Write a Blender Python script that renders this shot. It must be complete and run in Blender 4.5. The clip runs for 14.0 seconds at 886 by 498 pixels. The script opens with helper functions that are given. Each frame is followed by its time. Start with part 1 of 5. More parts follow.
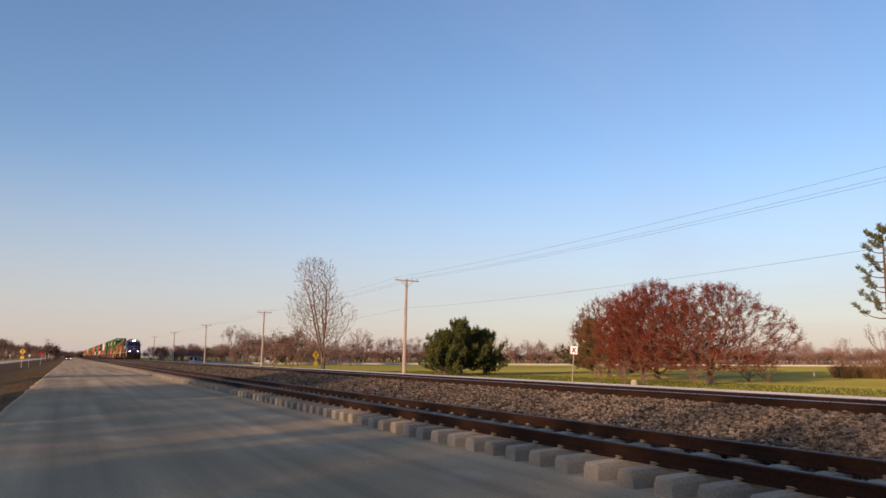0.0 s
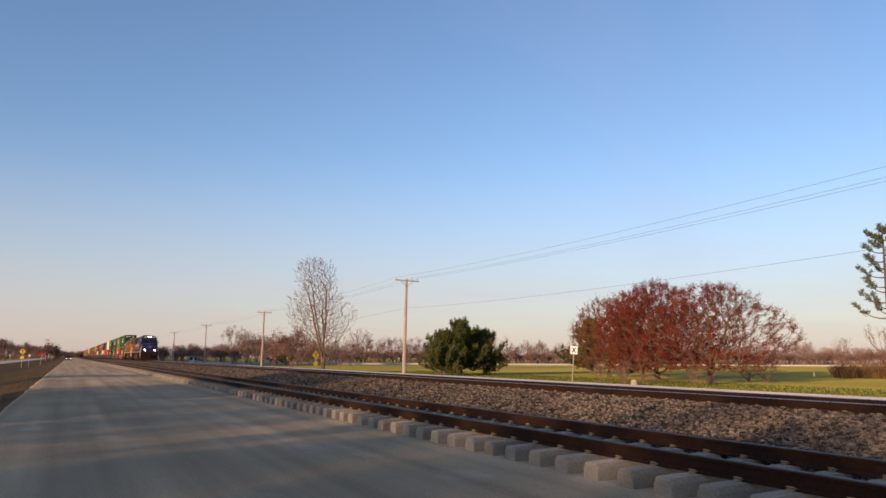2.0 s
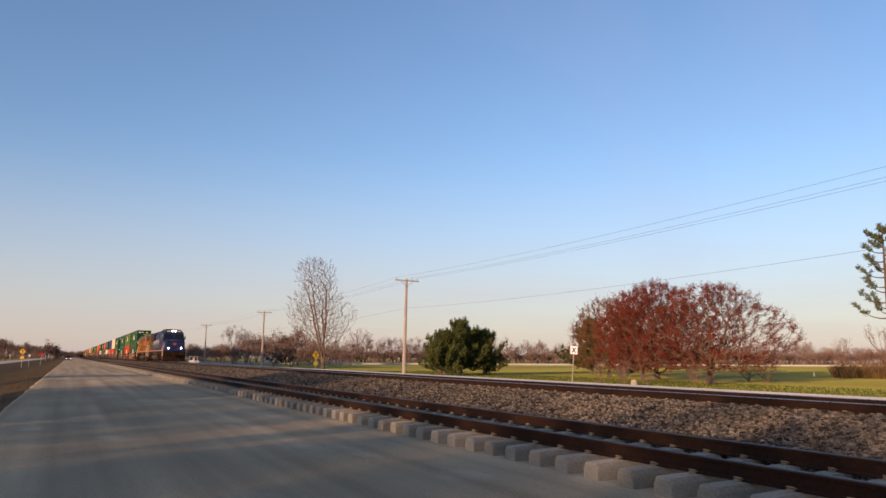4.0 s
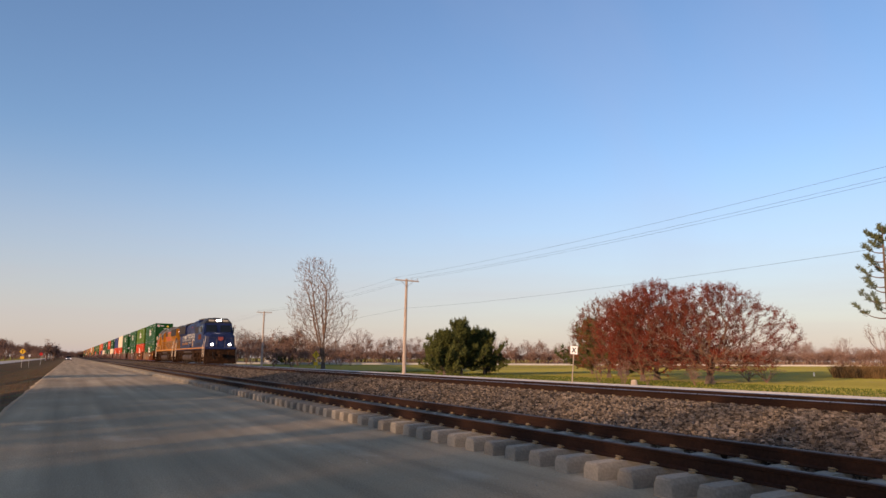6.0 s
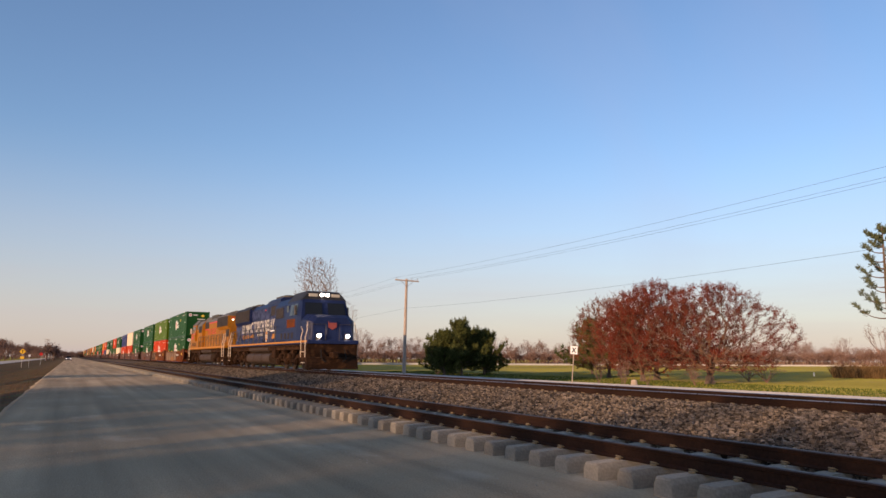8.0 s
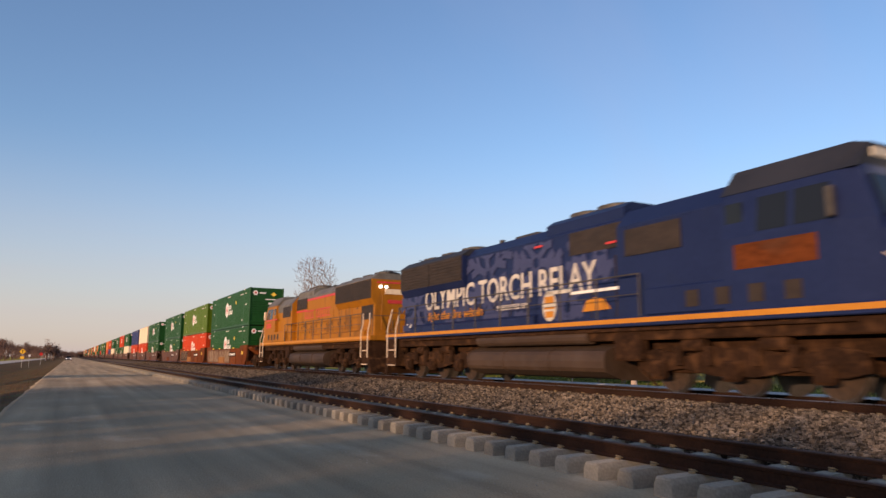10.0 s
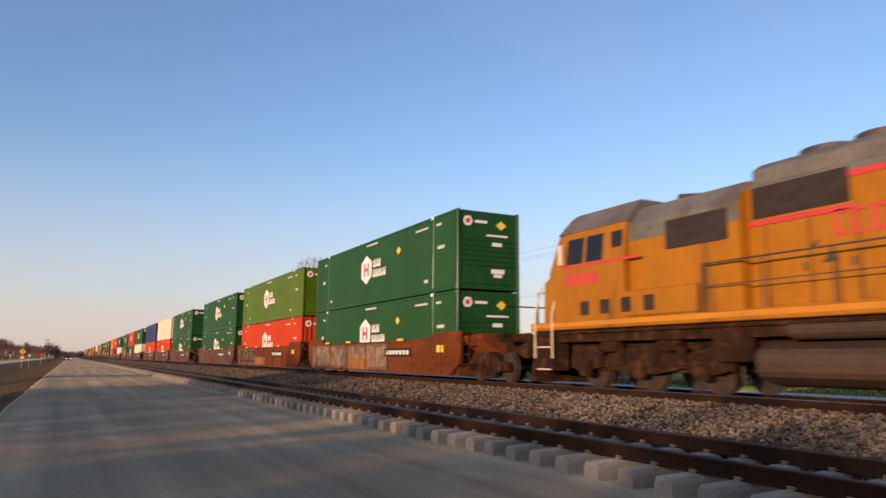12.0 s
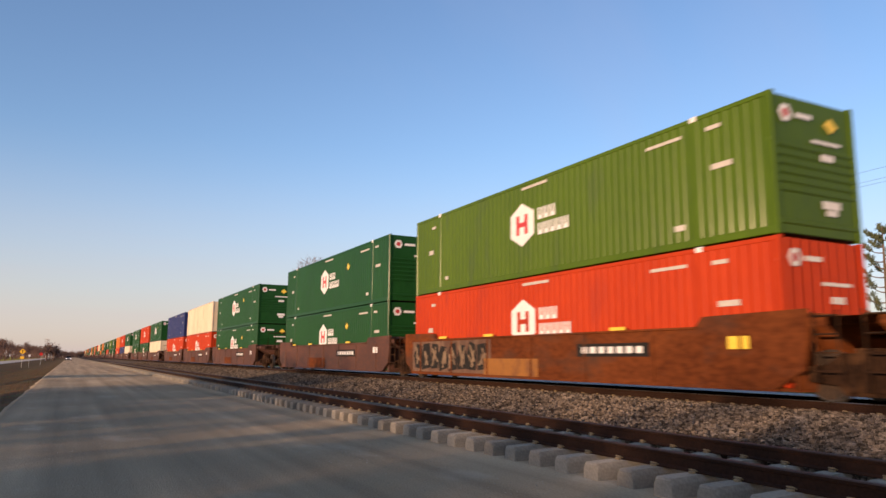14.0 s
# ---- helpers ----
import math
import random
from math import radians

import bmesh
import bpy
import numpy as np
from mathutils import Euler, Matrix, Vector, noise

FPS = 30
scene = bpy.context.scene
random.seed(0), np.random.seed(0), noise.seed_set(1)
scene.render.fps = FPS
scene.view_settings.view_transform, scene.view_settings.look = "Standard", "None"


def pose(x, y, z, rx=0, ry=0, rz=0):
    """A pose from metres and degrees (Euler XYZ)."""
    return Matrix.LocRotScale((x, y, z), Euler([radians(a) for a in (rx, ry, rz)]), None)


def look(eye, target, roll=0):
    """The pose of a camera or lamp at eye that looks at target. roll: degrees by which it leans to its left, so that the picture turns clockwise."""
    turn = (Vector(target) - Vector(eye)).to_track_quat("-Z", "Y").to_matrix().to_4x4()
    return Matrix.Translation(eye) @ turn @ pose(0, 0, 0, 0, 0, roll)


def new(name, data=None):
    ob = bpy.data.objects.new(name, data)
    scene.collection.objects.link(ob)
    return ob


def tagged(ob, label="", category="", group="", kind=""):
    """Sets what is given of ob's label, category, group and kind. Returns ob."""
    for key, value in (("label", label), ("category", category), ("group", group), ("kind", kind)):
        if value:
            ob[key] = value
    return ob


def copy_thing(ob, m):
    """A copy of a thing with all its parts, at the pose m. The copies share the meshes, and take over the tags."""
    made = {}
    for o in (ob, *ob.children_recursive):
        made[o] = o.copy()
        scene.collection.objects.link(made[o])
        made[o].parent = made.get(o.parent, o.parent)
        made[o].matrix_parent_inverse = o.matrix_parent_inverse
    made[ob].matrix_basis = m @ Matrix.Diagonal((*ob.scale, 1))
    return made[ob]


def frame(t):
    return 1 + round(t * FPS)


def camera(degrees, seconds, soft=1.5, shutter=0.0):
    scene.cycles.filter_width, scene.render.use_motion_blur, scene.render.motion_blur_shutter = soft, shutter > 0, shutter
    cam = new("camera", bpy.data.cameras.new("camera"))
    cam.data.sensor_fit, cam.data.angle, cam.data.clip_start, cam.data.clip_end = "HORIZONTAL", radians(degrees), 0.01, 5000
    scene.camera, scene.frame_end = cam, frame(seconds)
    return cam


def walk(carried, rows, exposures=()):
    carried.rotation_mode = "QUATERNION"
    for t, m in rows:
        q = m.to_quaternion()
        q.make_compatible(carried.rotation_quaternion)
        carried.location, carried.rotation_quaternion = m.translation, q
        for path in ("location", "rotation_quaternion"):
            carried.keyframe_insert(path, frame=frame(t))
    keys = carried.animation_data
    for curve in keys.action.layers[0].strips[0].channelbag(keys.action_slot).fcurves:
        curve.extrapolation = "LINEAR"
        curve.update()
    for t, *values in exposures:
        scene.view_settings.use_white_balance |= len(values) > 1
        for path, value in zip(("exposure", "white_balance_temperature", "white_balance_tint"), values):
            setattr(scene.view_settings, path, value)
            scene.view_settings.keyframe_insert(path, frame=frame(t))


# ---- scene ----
# ---------------------------------------------------------------- camera
EYE = Vector((0.0, 0.0, 1.33))
YAW, PITCH, ROLL = 27.414, 8.785, 0.3925
GAZE = Vector((math.sin(radians(YAW)) * math.cos(radians(PITCH)), math.cos(radians(YAW)) * math.cos(radians(PITCH)), math.sin(radians(PITCH))))
cam = camera(63.89, 14.0, soft=1.5, shutter=0.3)
STAND = look(EYE, EYE + GAZE * 10, ROLL)
walk(cam, [(0.0, STAND), (14.0, STAND)], exposures=[(0.0, 0.54, 6500, 24), (9.8, 0.54, 6500, 24), (11.2, 0.66, 6500, 24), (14.0, 0.66, 6500, 24)])

# ---------------------------------------------------------------- daylight: low evening sun from the open side of the line
SUN_ELEVATION, SUN_FROM = 6.5, Vector((-0.905, -0.425, 0.0))
world = bpy.data.worlds.new("evening_sky")
scene.world = world
world.use_nodes = True
wn = world.node_tree
sky = wn.nodes.new("ShaderNodeTexSky")
sky.sky_type, sky.sun_disc = "NISHITA", False
sky.sun_elevation = radians(SUN_ELEVATION)
sky.sun_rotation = math.atan2(SUN_FROM.x, SUN_FROM.y)
sky.air_density, sky.dust_density, sky.ozone_density, sky.altitude = 1.0, 0.6, 2.5, 200
# a thin rosy evening haze low over the horizon
tc, sep = wn.nodes.new("ShaderNodeTexCoord"), wn.nodes.new("ShaderNodeSeparateXYZ")
wn.links.new(tc.outputs["Generated"], sep.inputs[0])
low = wn.nodes.new("ShaderNodeMapRange")
low.interpolation_type = "SMOOTHSTEP"
low.inputs[1].default_value, low.inputs[2].default_value, low.inputs[3].default_value, low.inputs[4].default_value = -0.02, 0.30, 0.85, 0.0
wn.links.new(sep.outputs["Z"], low.inputs[0])
haze = wn.nodes.new("ShaderNodeMix")
haze.data_type = "RGBA"
haze.inputs[7].default_value = (2.27, 2.03, 1.93, 1)
# faint level streaks of cloud in it
wide, veil = wn.nodes.new("ShaderNodeMapping"), wn.nodes.new("ShaderNodeTexNoise")
wide.inputs["Scale"].default_value = (1.2, 1.2, 14.0)
veil.inputs["Scale"].default_value, veil.inputs["Detail"].default_value = 2.2, 6
wn.links.new(tc.outputs["Generated"], wide.inputs["Vector"]), wn.links.new(wide.outputs[0], veil.inputs["Vector"])
thin = wn.nodes.new("ShaderNodeMapRange")
thin.inputs[1].default_value, thin.inputs[2].default_value, thin.inputs[3].default_value, thin.inputs[4].default_value = 0.35, 0.75, 0.80, 1.0
wn.links.new(veil.outputs[0], thin.inputs[0])
veiled = wn.nodes.new("ShaderNodeMath")
veiled.operation = "MULTIPLY"
wn.links.new(low.outputs[0], veiled.inputs[0]), wn.links.new(thin.outputs[0], veiled.inputs[1])
wn.links.new(veiled.outputs[0], haze.inputs[0]), wn.links.new(sky.outputs[0], haze.inputs[6])
# thin high cloud drawn out in faint streaks
drawn, high = wn.nodes.new("ShaderNodeMapping"), wn.nodes.new("ShaderNodeTexNoise")
drawn.inputs["Rotation"].default_value, drawn.inputs["Scale"].default_value = (0.5, 0.3, 0.9), (0.8, 4.5, 1.4)
high.inputs["Scale"].default_value, high.inputs["Detail"].default_value = 1.6, 5
wn.links.new(tc.outputs["Generated"], drawn.inputs["Vector"]), wn.links.new(drawn.outputs[0], high.inputs["Vector"])
wisp = wn.nodes.new("ShaderNodeMapRange")
wisp.inputs[1].default_value, wisp.inputs[2].default_value, wisp.inputs[4].default_value = 0.45, 0.80, 0.16
wn.links.new(high.outputs[0], wisp.inputs[0])
cirrus = wn.nodes.new("ShaderNodeMix")
cirrus.data_type = "RGBA"
cirrus.inputs[7].default_value = (1.75, 1.85, 2.25, 1)
wn.links.new(wisp.outputs[0], cirrus.inputs[0]), wn.links.new(haze.outputs[2], cirrus.inputs[6])
wn.links.new(cirrus.outputs[2], wn.nodes["Background"].inputs[0])
wn.nodes["Background"].inputs[1].default_value = 0.18
sun = new("sun", bpy.data.lights.new("sun", "SUN"))
sun.data.energy, sun.data.angle, sun.data.color = 3.3, radians(0.6), (1.0, 0.68, 0.38)
sun.matrix_basis = look(SUN_FROM * 100 + Vector((0, 0, 100 * math.tan(radians(SUN_ELEVATION)))), (0, 0, 0))


# ---------------------------------------------------------------- materials
def surf(name, low, high, rough=0.7, metal=0.0, size=1.0, fine=12.0, bump=0.2, dirt=None, dirty=0.0, space="Object", stretch=(1, 1, 1), each=0.0, gloss=0.0, streak=0.0, shine=0.5):
    """Two-scale mottled surface: base colour between low and high, optional stains, bump from the fine grain."""
    m = bpy.data.materials.new(name)
    m.use_nodes = True
    n, l = m.node_tree.nodes, m.node_tree.links
    b = n["Principled BSDF"]
    if space == "World":
        src = n.new("ShaderNodeNewGeometry").outputs["Position"]
    else:
        src = n.new("ShaderNodeTexCoord").outputs["Object"]
    mp = n.new("ShaderNodeMapping")
    mp.inputs["Scale"].default_value = stretch
    l.new(src, mp.inputs["Vector"])
    big, small = n.new("ShaderNodeTexNoise"), n.new("ShaderNodeTexNoise")
    for t, s, d in ((big, size, 5), (small, fine, 4)):
        t.inputs["Scale"].default_value, t.inputs["Detail"].default_value = s, d
        l.new(mp.outputs[0], t.inputs["Vector"])
    add = n.new("ShaderNodeMath")
    add.operation = "ADD"
    l.new(big.outputs[0], add.inputs[0]), l.new(small.outputs[0], add.inputs[1])
    ramp = n.new("ShaderNodeMapRange")
    ramp.inputs[1].default_value, ramp.inputs[2].default_value = 0.7, 1.3
    l.new(add.outputs[0], ramp.inputs[0])
    mix = n.new("ShaderNodeMix")
    mix.data_type = "RGBA"
    mix.inputs[6].default_value, mix.inputs[7].default_value = (*low, 1), (*high, 1)
    l.new(ramp.outputs[0], mix.inputs[0])
    col = mix.outputs[2]
    if dirt:
        st = n.new("ShaderNodeTexNoise")
        st.inputs["Scale"].default_value, st.inputs["Detail"].default_value = size * 2.3, 8
        l.new(mp.outputs[0], st.inputs["Vector"])
        r2 = n.new("ShaderNodeMapRange")
        r2.inputs[1].default_value, r2.inputs[2].default_value, r2.inputs[4].default_value = 0.62 - 0.25 * dirty, 0.75 - 0.1 * dirty, min(1.0, 0.5 + dirty)
        l.new(st.outputs[0], r2.inputs[0])
        m2 = n.new("ShaderNodeMix")
        m2.data_type = "RGBA"
        m2.inputs[7].default_value = (*dirt, 1)
        l.new(r2.outputs[0], m2.inputs[0]), l.new(col, m2.inputs[6])
        col = m2.outputs[2]
    if streak:
        lane, lm = n.new("ShaderNodeTexNoise"), n.new("ShaderNodeMapping")
        lm.inputs["Scale"].default_value = (1.5, 0.035, 1)
        lane.inputs["Scale"].default_value, lane.inputs["Detail"].default_value = 1.0, 6
        l.new(src, lm.inputs["Vector"]), l.new(lm.outputs[0], lane.inputs["Vector"])
        r4, h4 = n.new("ShaderNodeMapRange"), n.new("ShaderNodeHueSaturation")
        r4.inputs[1].default_value, r4.inputs[2].default_value, r4.inputs[3].default_value, r4.inputs[4].default_value = 0.35, 0.65, 1 - streak, 1 + streak
        l.new(lane.outputs[0], r4.inputs[0]), l.new(r4.outputs[0], h4.inputs["Value"]), l.new(col, h4.inputs["Color"])
        col = h4.outputs[0]
    if each:
        info = n.new("ShaderNodeObjectInfo") if each > 0 else n.new("ShaderNodeNewGeometry")
        rnd = info.outputs["Random"] if each > 0 else info.outputs["Random Per Island"]
        r3 = n.new("ShaderNodeMapRange")
        r3.inputs[3].default_value, r3.inputs[4].default_value = 1 - abs(each), 1 + abs(each)
        l.new(rnd, r3.inputs[0])
        hs = n.new("ShaderNodeHueSaturation")
        l.new(r3.outputs[0], hs.inputs["Value"]), l.new(col, hs.inputs["Color"])
        col = hs.outputs[0]
    l.new(col, b.inputs["Base Color"])
    rr = n.new("ShaderNodeMapRange")
    rr.inputs[3].default_value, rr.inputs[4].default_value = max(0.05, rough - 0.12), min(1.0, rough + 0.12)
    l.new(small.outputs[0], rr.inputs[0]), l.new(rr.outputs[0], b.inputs["Roughness"])
    b.inputs["Metallic"].default_value = metal
    b.inputs["Diffuse Roughness"].default_value = 1.0 if rough > 0.78 else 0.0
    b.inputs["Specular IOR Level"].default_value = 0.08 if rough > 0.78 else shine
    if gloss:
        b.inputs["Coat Weight"].default_value, b.inputs["Coat Roughness"].default_value = gloss, 0.20
    if bump:
        bp = n.new("ShaderNodeBump")
        bp.inputs["Strength"].default_value, bp.inputs["Distance"].default_value = bump, 0.02
        l.new(small.outputs[0], bp.inputs["Height"]), l.new(bp.outputs[0], b.inputs["Normal"])
    return m


def glow(name, colour, strength):
    m = bpy.data.materials.new(name)
    m.use_nodes = True
    b = m.node_tree.nodes["Principled BSDF"]
    b.inputs["Base Color"].default_value = (*colour, 1)
    b.inputs["Emission Color"].default_value, b.inputs["Emission Strength"].default_value = (*colour, 1), strength
    return m


def pane(name, tint, rough=0.05):
    m = bpy.data.materials.new(name)
    m.use_nodes = True
    b = m.node_tree.nodes["Principled BSDF"]
    b.inputs["Base Color"].default_value, b.inputs["Roughness"].default_value = (*tint, 1), rough
    b.inputs["Specular IOR Level"].default_value = 0.35
    return m


# ---------------------------------------------------------------- mesh building
class Shape:
    """Collects the faces of one part."""

    def __init__(self):
        self.v, self.f = [], []

    def add(self, verts, faces):
        k = len(self.v)
        self.v += [tuple(p) for p in verts]
        self.f += [tuple(k + i for i in f) for f in faces]
        return self

    def box(self, x0, x1, y0, y1, z0, z1, c=0.0):
        """A box; c chamfers its edges along all three axes."""
        if c <= 0:
            v = [(x, y, z) for z in (z0, z1) for y in (y0, y1) for x in (x0, x1)]
            return self.add(v, [(0, 2, 3, 1), (4, 5, 7, 6), (0, 1, 5, 4), (2, 6, 7, 3), (0, 4, 6, 2), (1, 3, 7, 5)])
        c = min(c, (x1 - x0) / 2.1, (y1 - y0) / 2.1, (z1 - z0) / 2.1)
        ring = lambda a, z: [(x0 + a, y0, z), (x1 - a, y0, z), (x1, y0 + a, z), (x1, y1 - a, z), (x1 - a, y1, z), (x0 + a, y1, z), (x0, y1 - a, z), (x0, y0 + a, z)]
        inner = lambda z: [(x0 + c, y0 + c, z), (x1 - c, y0 + c, z), (x1 - c, y0 + c, z), (x1 - c, y1 - c, z), (x1 - c, y1 - c, z), (x0 + c, y1 - c, z), (x0 + c, y1 - c, z), (x0 + c, y0 + c, z)]
        v = inner(z0) + ring(c, z0 + c) + ring(c, z1 - c) + inner(z1)
        f = []
        for r in range(3):
            for i in range(8):
                j = (i + 1) % 8
                f.append((r * 8 + i, r * 8 + j, r * 8 + 8 + j, r * 8 + 8 + i))
        f += [(7, 6, 5, 4, 3, 2, 1, 0), tuple(range(24, 32))]
        return self.add(v, f)

    def prism(self, outline, a, b, axis="y", cap=True):
        """An outline of (u, w) drawn out from a to b along an axis. Along y: u is x, w is z; along x: u is y, w is z; along z: u is x, w is y."""
        put = {"y": lambda u, w, s: (u, s, w), "x": lambda u, w, s: (s, u, w), "z": lambda u, w, s: (u, w, s)}[axis]
        n = len(outline)
        v = [put(u, w, a) for u, w in outline] + [put(u, w, b) for u, w in outline]
        f = [(i, (i + 1) % n, n + (i + 1) % n, n + i) for i in range(n)]
        if cap:
            f += [tuple(range(n - 1, -1, -1)), tuple(range(n, 2 * n))]
        return self.add(v, f)

    def rod(self, p, q, r, r2=None, n=8, cap=True):
        p, q = Vector(p), Vector(q)
        r2 = r if r2 is None else r2
        d = (q - p).normalized()
        e = d.cross(Vector((0, 0, 1)) if abs(d.z) < 0.9 else Vector((1, 0, 0))).normalized()
        g = d.cross(e)
        ex, ey, ez, gx, gy, gz = *e, *g
        v = []
        for o, k in ((p, r), (q, r2)):
            ox, oy, oz = o
            for i in range(n):
                c, w = math.cos(6.2831853 * i / n) * k, math.sin(6.2831853 * i / n) * k
                v.append((ox + ex * c + gx * w, oy + ey * c + gy * w, oz + ez * c + gz * w))
        f = [(i, (i + 1) % n, n + (i + 1) % n, n + i) for i in range(n)]
        if cap:
            f += [tuple(range(n - 1, -1, -1)), tuple(range(n, 2 * n))]
        return self.add(v, f)

    def path(self, pts, r, n=6):
        pts = [Vector(p) for p in pts]
        rings = []
        for i, p in enumerate(pts):
            d = (pts[min(i + 1, len(pts) - 1)] - pts[max(i - 1, 0)]).normalized()
            e = d.cross(Vector((0.31, 0.17, 0.93))).normalized()
            g = d.cross(e)
            rings.append([p + (e * math.cos(6.2831853 * k / n) + g * math.sin(6.2831853 * k / n)) * r for k in range(n)])
        return self.loft(rings)

    def loft(self, rings, cap=True):
        """Closed rings of equal count, skinned one to the next."""
        n = len(rings[0])
        f = []
        for k in range(len(rings) - 1):
            f += [(k * n + i, k * n + (i + 1) % n, (k + 1) * n + (i + 1) % n, (k + 1) * n + i) for i in range(n)]
        if cap:
            f += [tuple(range(n - 1, -1, -1)), tuple((len(rings) - 1) * n + i for i in range(n))]
        return self.add([p for r in rings for p in r], f)

    def mesh(self, name, material, smooth=False):
        me = bpy.data.meshes.new(name)
        me.from_pydata(self.v, [], self.f)
        if len(self.f) < 15000:
            bm = bmesh.new()
            bm.from_mesh(me)
            bmesh.ops.recalc_face_normals(bm, faces=bm.faces)
            bm.to_mesh(me)
            bm.free()
        me.materials.append(material)
        if smooth:
            me.shade_smooth()
        return me


def thing(name, m, label, category, group="", kind=""):
    """The Empty at the base of a thing that is made of parts."""
    ob = tagged(new(name), label, category, group, kind)
    ob.matrix_basis = m
    return ob


def part(name, shape, material, parent, label="", m=None, smooth=False):
    ob = new(name, shape if isinstance(shape, bpy.types.Mesh) else shape.mesh(name, material, smooth))
    ob.parent = parent
    if m is not None:
        ob.matrix_basis = m
    if label:
        tagged(ob, label)
    return ob


def lone(name, shape, material, label, category, group="", kind="", m=None, smooth=False):
    """A thing of one mesh."""
    ob = tagged(new(name, shape.mesh(name, material, smooth)), label, category, group, kind)
    if m is not None:
        ob.matrix_basis = m
    return ob


def front_y(t):
    """Where the front of the first container stands along the line at t seconds: the train slows a little."""
    s = t - 12.0
    return 21.664 - 16.147 * s + 0.1585 * s * s - 0.28 * max(0.0, 10.4 - t) ** 1.5


RAIL_Z, TRAIN_X = 0.61, 13.105
moving = []


def rides(ob, offset):
    """The thing runs with the train, its origin that far behind the front of the first container."""
    moving.append((ob, offset, ob.location.x, ob.location.z, ob.rotation_euler.z))
    return ob


# ---------------------------------------------------------------- ground, gravel, tracks
GRASS = surf("meadow_grass", (0.15, 0.135, 0.014), (0.265, 0.235, 0.035), 0.95, size=0.05, fine=3.0, bump=0.6, space="World", dirt=(0.20, 0.145, 0.06), dirty=0.25)
VERGE = surf("dry_verge", (0.036, 0.021, 0.010), (0.12, 0.066, 0.028), 0.95, size=0.35, fine=9.0, bump=0.8, space="World", dirt=(0.06, 0.075, 0.025), dirty=0.5)
GRAVEL = surf("compacted_gravel", (0.255, 0.194, 0.122), (0.415, 0.325, 0.214), 0.92, size=0.35, fine=55.0, bump=0.9, space="World", dirt=(0.50, 0.42, 0.31), dirty=0.12, stretch=(1, 0.5, 1), streak=0.2)
# darker than the loose stones, so the gaps between them read as shaded
BALLAST = surf("crushed_stone", (0.03, 0.024, 0.019), (0.15, 0.12, 0.095), 0.9, size=1.5, fine=30.0, bump=1.0, space="World")
STONE = surf("ballast_stone", (0.04, 0.031, 0.025), (0.21, 0.168, 0.13), 0.85, size=3, fine=40, bump=0.3, each=-0.8)
CHIP = surf("pale_stone_chip", (0.22, 0.19, 0.155), (0.36, 0.32, 0.27), 0.85, size=3, fine=40, bump=0.0, each=-0.4)
CONCRETE = surf("tie_concrete", (0.20, 0.178, 0.142), (0.32, 0.29, 0.24), 0.85, size=1.7, fine=30, bump=0.25, dirt=(0.25, 0.22, 0.18), dirty=0.2, each=0.16)
RUSTRAIL = surf("rail_rust", (0.014, 0.008, 0.006), (0.036, 0.018, 0.012), 0.8, 0.0, size=1.2, fine=25, bump=0.15)
RAILTOP = surf("rail_running_face", (0.22, 0.20, 0.19), (0.36, 0.34, 0.33), 0.3, 0.9, size=2, fine=20, bump=0.0)
DULLTOP = surf("rail_unused_face", (0.03, 0.02, 0.017), (0.06, 0.042, 0.036), 0.55, 0.3, size=2, fine=20, bump=0.05)
CLIP = surf("clip_steel", (0.20, 0.14, 0.07), (0.36, 0.27, 0.15), 0.65, 0.2, size=4, fine=40, bump=0.0)
ASPHALT = surf("pale_asphalt", (0.30, 0.285, 0.275), (0.42, 0.40, 0.385), 0.85, size=0.3, fine=20, bump=0.2, space="World")
PALEROAD = surf("concrete_road", (0.45, 0.43, 0.39), (0.62, 0.59, 0.54), 0.85, size=0.2, fine=8, bump=0.1, space="World")
FIELD = surf("stubble_field", (0.16, 0.10, 0.05), (0.28, 0.19, 0.10), 0.95, size=0.05, fine=2.0, bump=0.4, space="World")


def strip(profile, ys, wobble=0.0, seed=0):
    """A sheet through a cross profile of (x, z), carried along the line through ys."""
    s, n = Shape(), len(profile)
    v = []
    for y in ys:
        for x, z in profile:
            q = noise.noise(Vector((x * 0.7 + seed, y * 0.35, 3.1))) if wobble else 0.0
            v.append((x + q * wobble, y, z + q * wobble * 0.12))
    f = [(k * n + i, k * n + i + 1, (k + 1) * n + i + 1, (k + 1) * n + i) for k in range(len(ys) - 1) for i in range(n - 1)]
    return s.add(v, f)


FAR = [-400, -120, -40, -10, 0, 5, 10, 15, 20, 25, 30, 35, 40, 50, 60, 70, 80, 100, 120, 140, 160, 200, 250, 300, 400, 600, 900, 1400, 2400]
FINE = [-12 + 1.0 * i for i in range(80)] + [70 + 5 * i for i in range(40)] + [280, 320, 400, 520, 700, 950, 1300]

ground = lone("ground", strip([(-2400, -1.0), (-300, -0.9), (-60, -0.8), (-22, -0.75), (-9, -0.8), (-5.5, -0.88), (-3.2, -0.60), (-1.0, -0.16), (8.0, -0.16), (15, -0.06), (17.6, -0.30), (27.6, -0.34), (33, -0.44), (80, -0.42), (200, -0.42), (500, -0.5), (2400, -1.0)], FAR), GRASS,
              "flat green meadow running to the horizon", "ground", kind="structure")
verge = lone("verge", strip([(-16, -0.74), (-9, -0.70), (-6.2, -0.80), (-4.6, -0.70), (-3.2, -0.48), (-2.2, -0.27), (-1.3, -0.135)], FINE, 0.35), VERGE,
             "brown dry grass bank sloping into a ditch", "verge", kind="structure")
